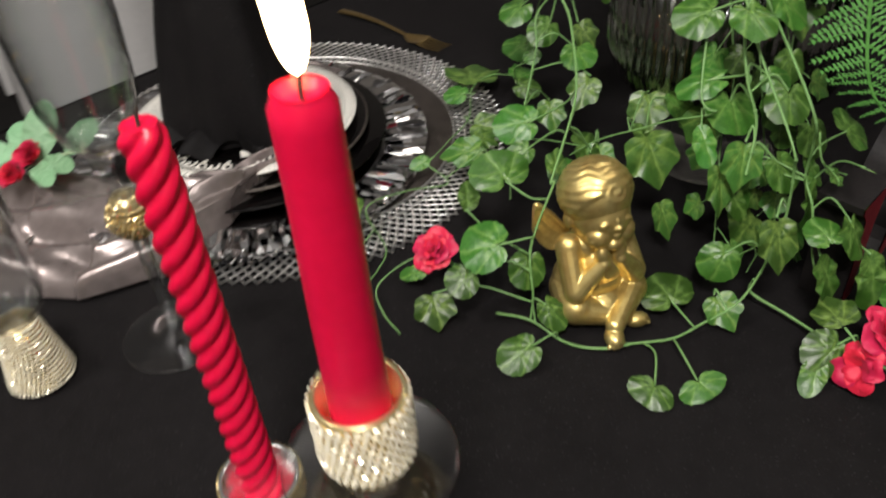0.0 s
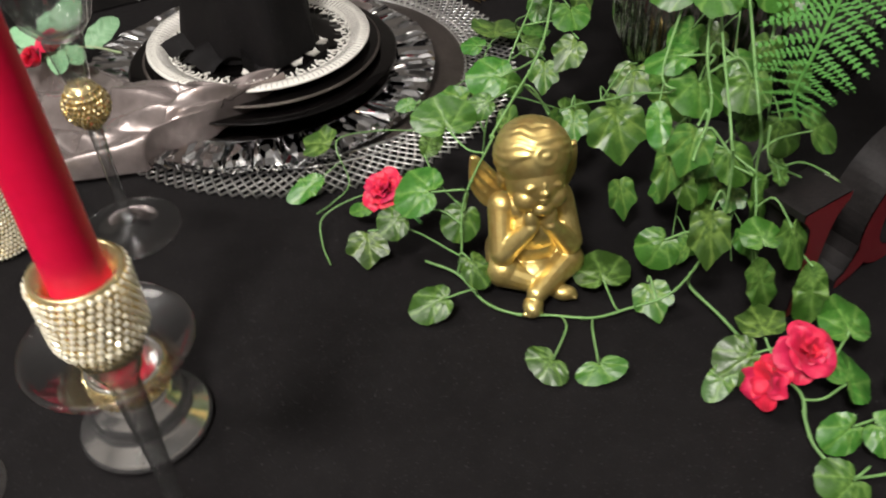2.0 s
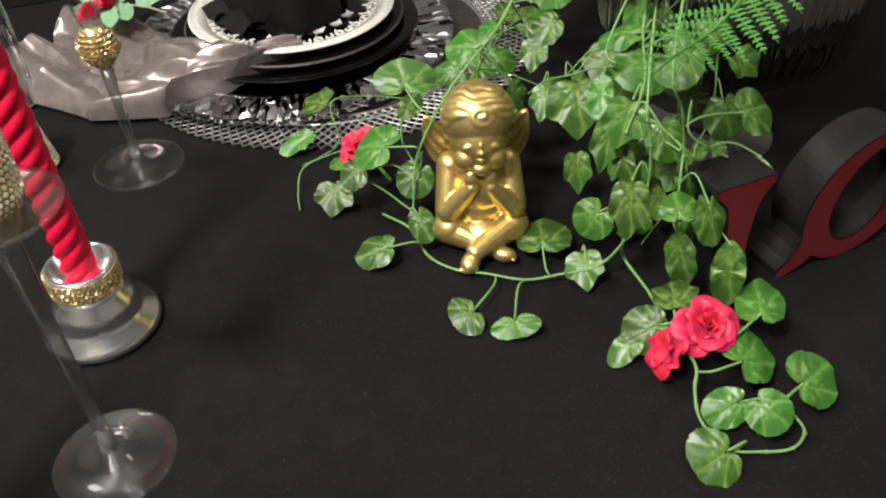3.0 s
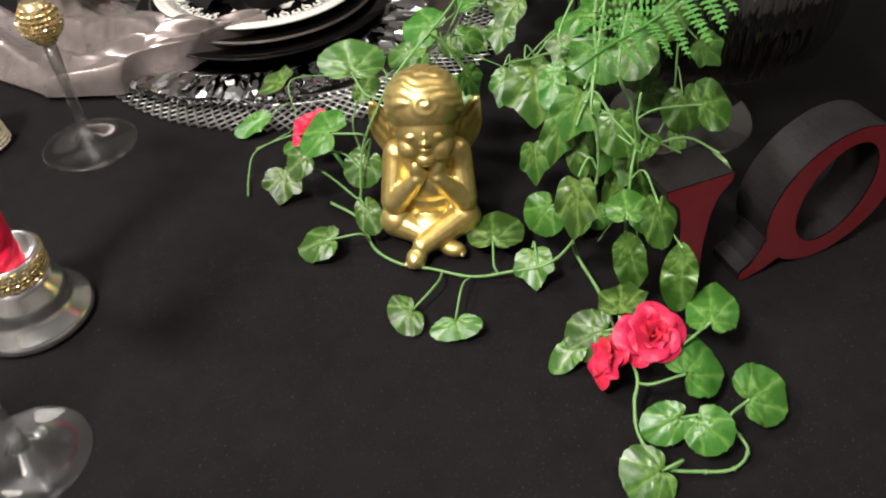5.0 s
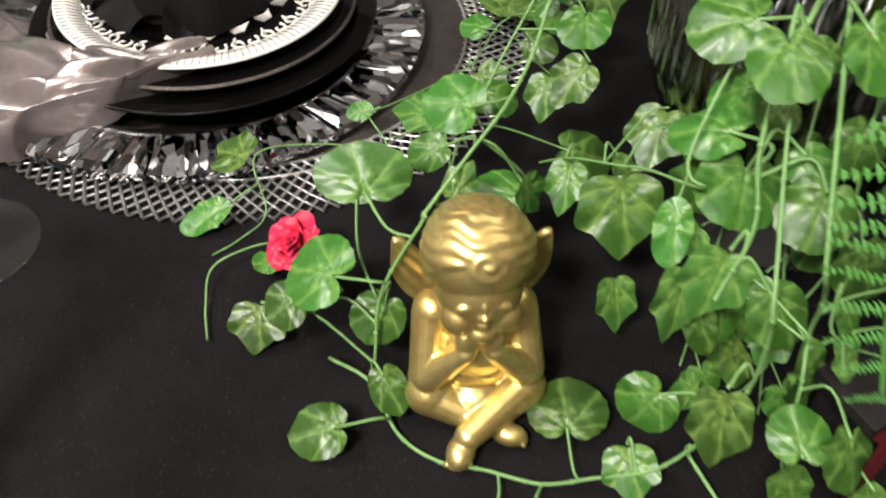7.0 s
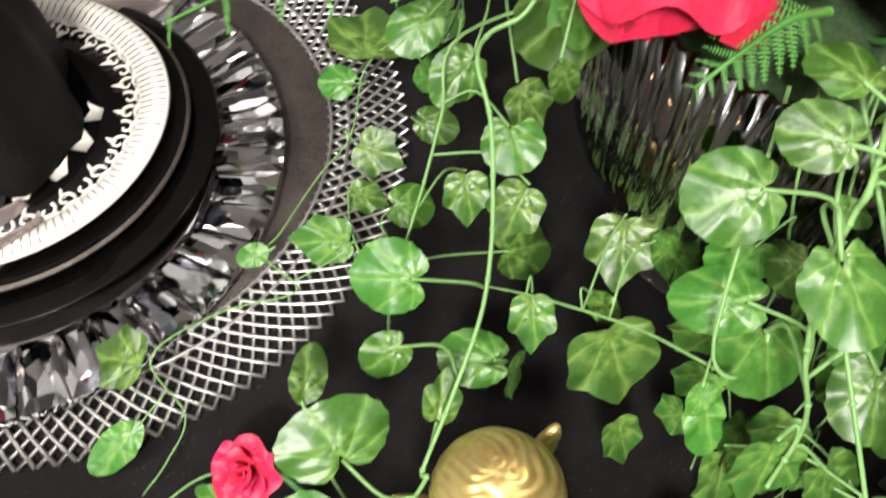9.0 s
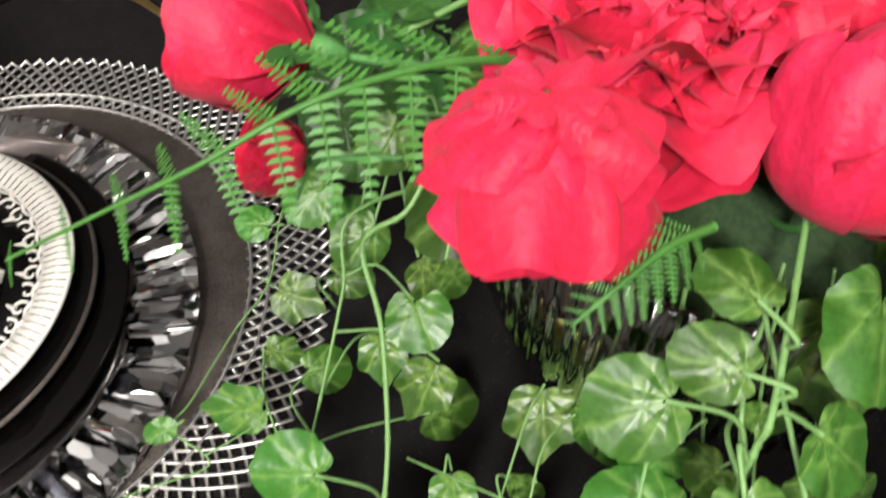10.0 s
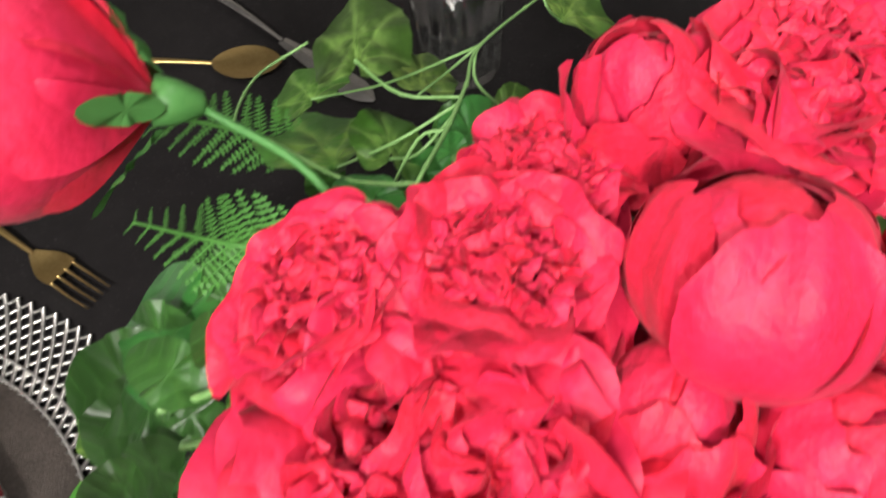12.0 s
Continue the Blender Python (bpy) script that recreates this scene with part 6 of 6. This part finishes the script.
leaf_spray([(0.1674, 0.686, 0.2), (0.1399, 0.6877, 0.195), (0.1174, 0.693, 0.18)], [(0.1222, 0.7067, 0.185, 0.0943, 0.7782, 0.165), (0.1194, 0.7003, 0.18, 0.0805, 0.731, 0.16), (0.1171, 0.6919, 0.178, 0.0851, 0.6923, 0.15), (0.1305, 0.6859, 0.185, 0.113, 0.674, 0.16), (0.1027, 0.6947, 0.16, 0.0669, 0.6895, 0.14)], "dark green rose leaves beside the outer rosebud")
leaf_spray([(0.1593, 0.7235, 0.2), (0.1315, 0.7302, 0.18), (0.1068, 0.7281, 0.165)], [(0.1145, 0.729, 0.17, 0.0519, 0.7342, 0.14), (0.1216, 0.7319, 0.18, 0.0825, 0.7512, 0.16), (0.1381, 0.7327, 0.19, 0.107, 0.7639, 0.17), (0.1053, 0.7261, 0.16, 0.061, 0.7111, 0.13)], "dark green rose leaves at the edge of the bouquet")
leaf_spray([(0.29, 0.6, 0.21), (0.31, 0.56, 0.225), (0.325, 0.53, 0.21)], [(0.315, 0.55, 0.222, 0.355, 0.53, 0.2), (0.32, 0.54, 0.215, 0.315, 0.49, 0.2), (0.305, 0.565, 0.222, 0.275, 0.53, 0.205)], "dark green rose leaves on the near side of the bouquet")

# dark foliage behind the blooms
rnd = random.Random(211)
for ex, ey, ez in ((0.135, 0.750, 0.180), (0.165, 0.795, 0.165), (0.215, 0.810, 0.180), (0.115, 0.700, 0.195), (0.265, 0.790, 0.200)):
    stem = [Vector((0.225, 0.675, 0.215)), Vector((0.225 * 0.45 + ex * 0.55, 0.675 * 0.45 + ey * 0.55, 0.228)), Vector((ex, ey, ez))]
    blades = []
    for j in range(8):
        q = 0.35 + 0.65 * j / 7
        at = stem[0].lerp(stem[1], q * 2) if q < 0.5 else stem[1].lerp(stem[2], q * 2 - 1)
        tip = at + Vector((rnd.uniform(-0.03, 0.03), rnd.uniform(-0.012, 0.035), rnd.uniform(-0.022, 0.0)))
        blades.append((*at, *tip))
    leaf_spray(stem, blades, "dark green rose leaves behind the blooms of the bouquet")

# tangle of ivy strands falling from the vase to the cloth
rnd = random.Random(301)
for k, (x0, x1, y1) in enumerate(((0.215, 0.222, 0.500), (0.235, 0.240, 0.480), (0.250, 0.262, 0.490))):
    start, end = Vector((x0, 0.578, 0.205)), Vector((x1, y1, 0.006))
    line = [start]
    for j in range(1, 6):
        q = j / 5
        line.append(Vector((start.x + (end.x - start.x) * q + rnd.uniform(-0.012, 0.012), start.y + (end.y - start.y) * q ** 0.7 + rnd.uniform(-0.006, 0.006), 0.205 - 0.199 * q ** 1.15)))
    leaves = []
    for j in range(7):
        q = 0.30 + 0.66 * j / 6
        s = min(4, int(q * 5))
        at = line[s].lerp(line[s + 1], q * 5 - s)
        away = Vector((rnd.uniform(-1, 1), rnd.uniform(-0.9, 0.3), 0)).normalized()
        base = at + away * 0.010 + Vector((0, 0, 0.004))
        tip = base + away * rnd.uniform(0.010, 0.018) + Vector((0, 0, -rnd.uniform(0.012, 0.026)))
        tip.z, base.z = max(0.004, tip.z), max(0.008, base.z)
        leaves.append((rnd.choice("iirl"), rnd.uniform(0.8, 1.2), *base, *tip))
    vine(line, leaves, "ivy strand with pointed leaves falling from the vase to the cloth", 0.0008)

# loose filler leaves round the rim of the vase
filler = thing("ivy_filler", (*VASE, 0.2), "bushy green ivy leaves filling the rim of the vase", "artificial leaves")
rnd = random.Random(77)
for k in range(58):
    a = rnd.uniform(0, math.tau)
    r0, r1 = rnd.uniform(0.055, 0.1), rnd.uniform(0.035, 0.055)
    z0 = rnd.uniform(0.19, 0.235)
    b0 = Vector((VASE[0] + r0 * math.cos(a), VASE[1] + r0 * math.sin(a), z0))
    a2 = a + rnd.uniform(-0.7, 0.7)
    t0 = b0 + Vector((r1 * math.cos(a2) * 0.8, r1 * math.sin(a2) * 0.8, rnd.uniform(-0.03, 0.008)))
    if math.sin(a) < -0.2 and (z0 > 0.212 or r0 > 0.08):
        continue
    lay_leaf(filler, b0, t0, rnd.uniform(0.8, 1.15), kind=rnd.choice("rrri"), toward=Vector((0.5 * math.cos(a), 0.5 * math.sin(a) - 0.2, 0.8)))
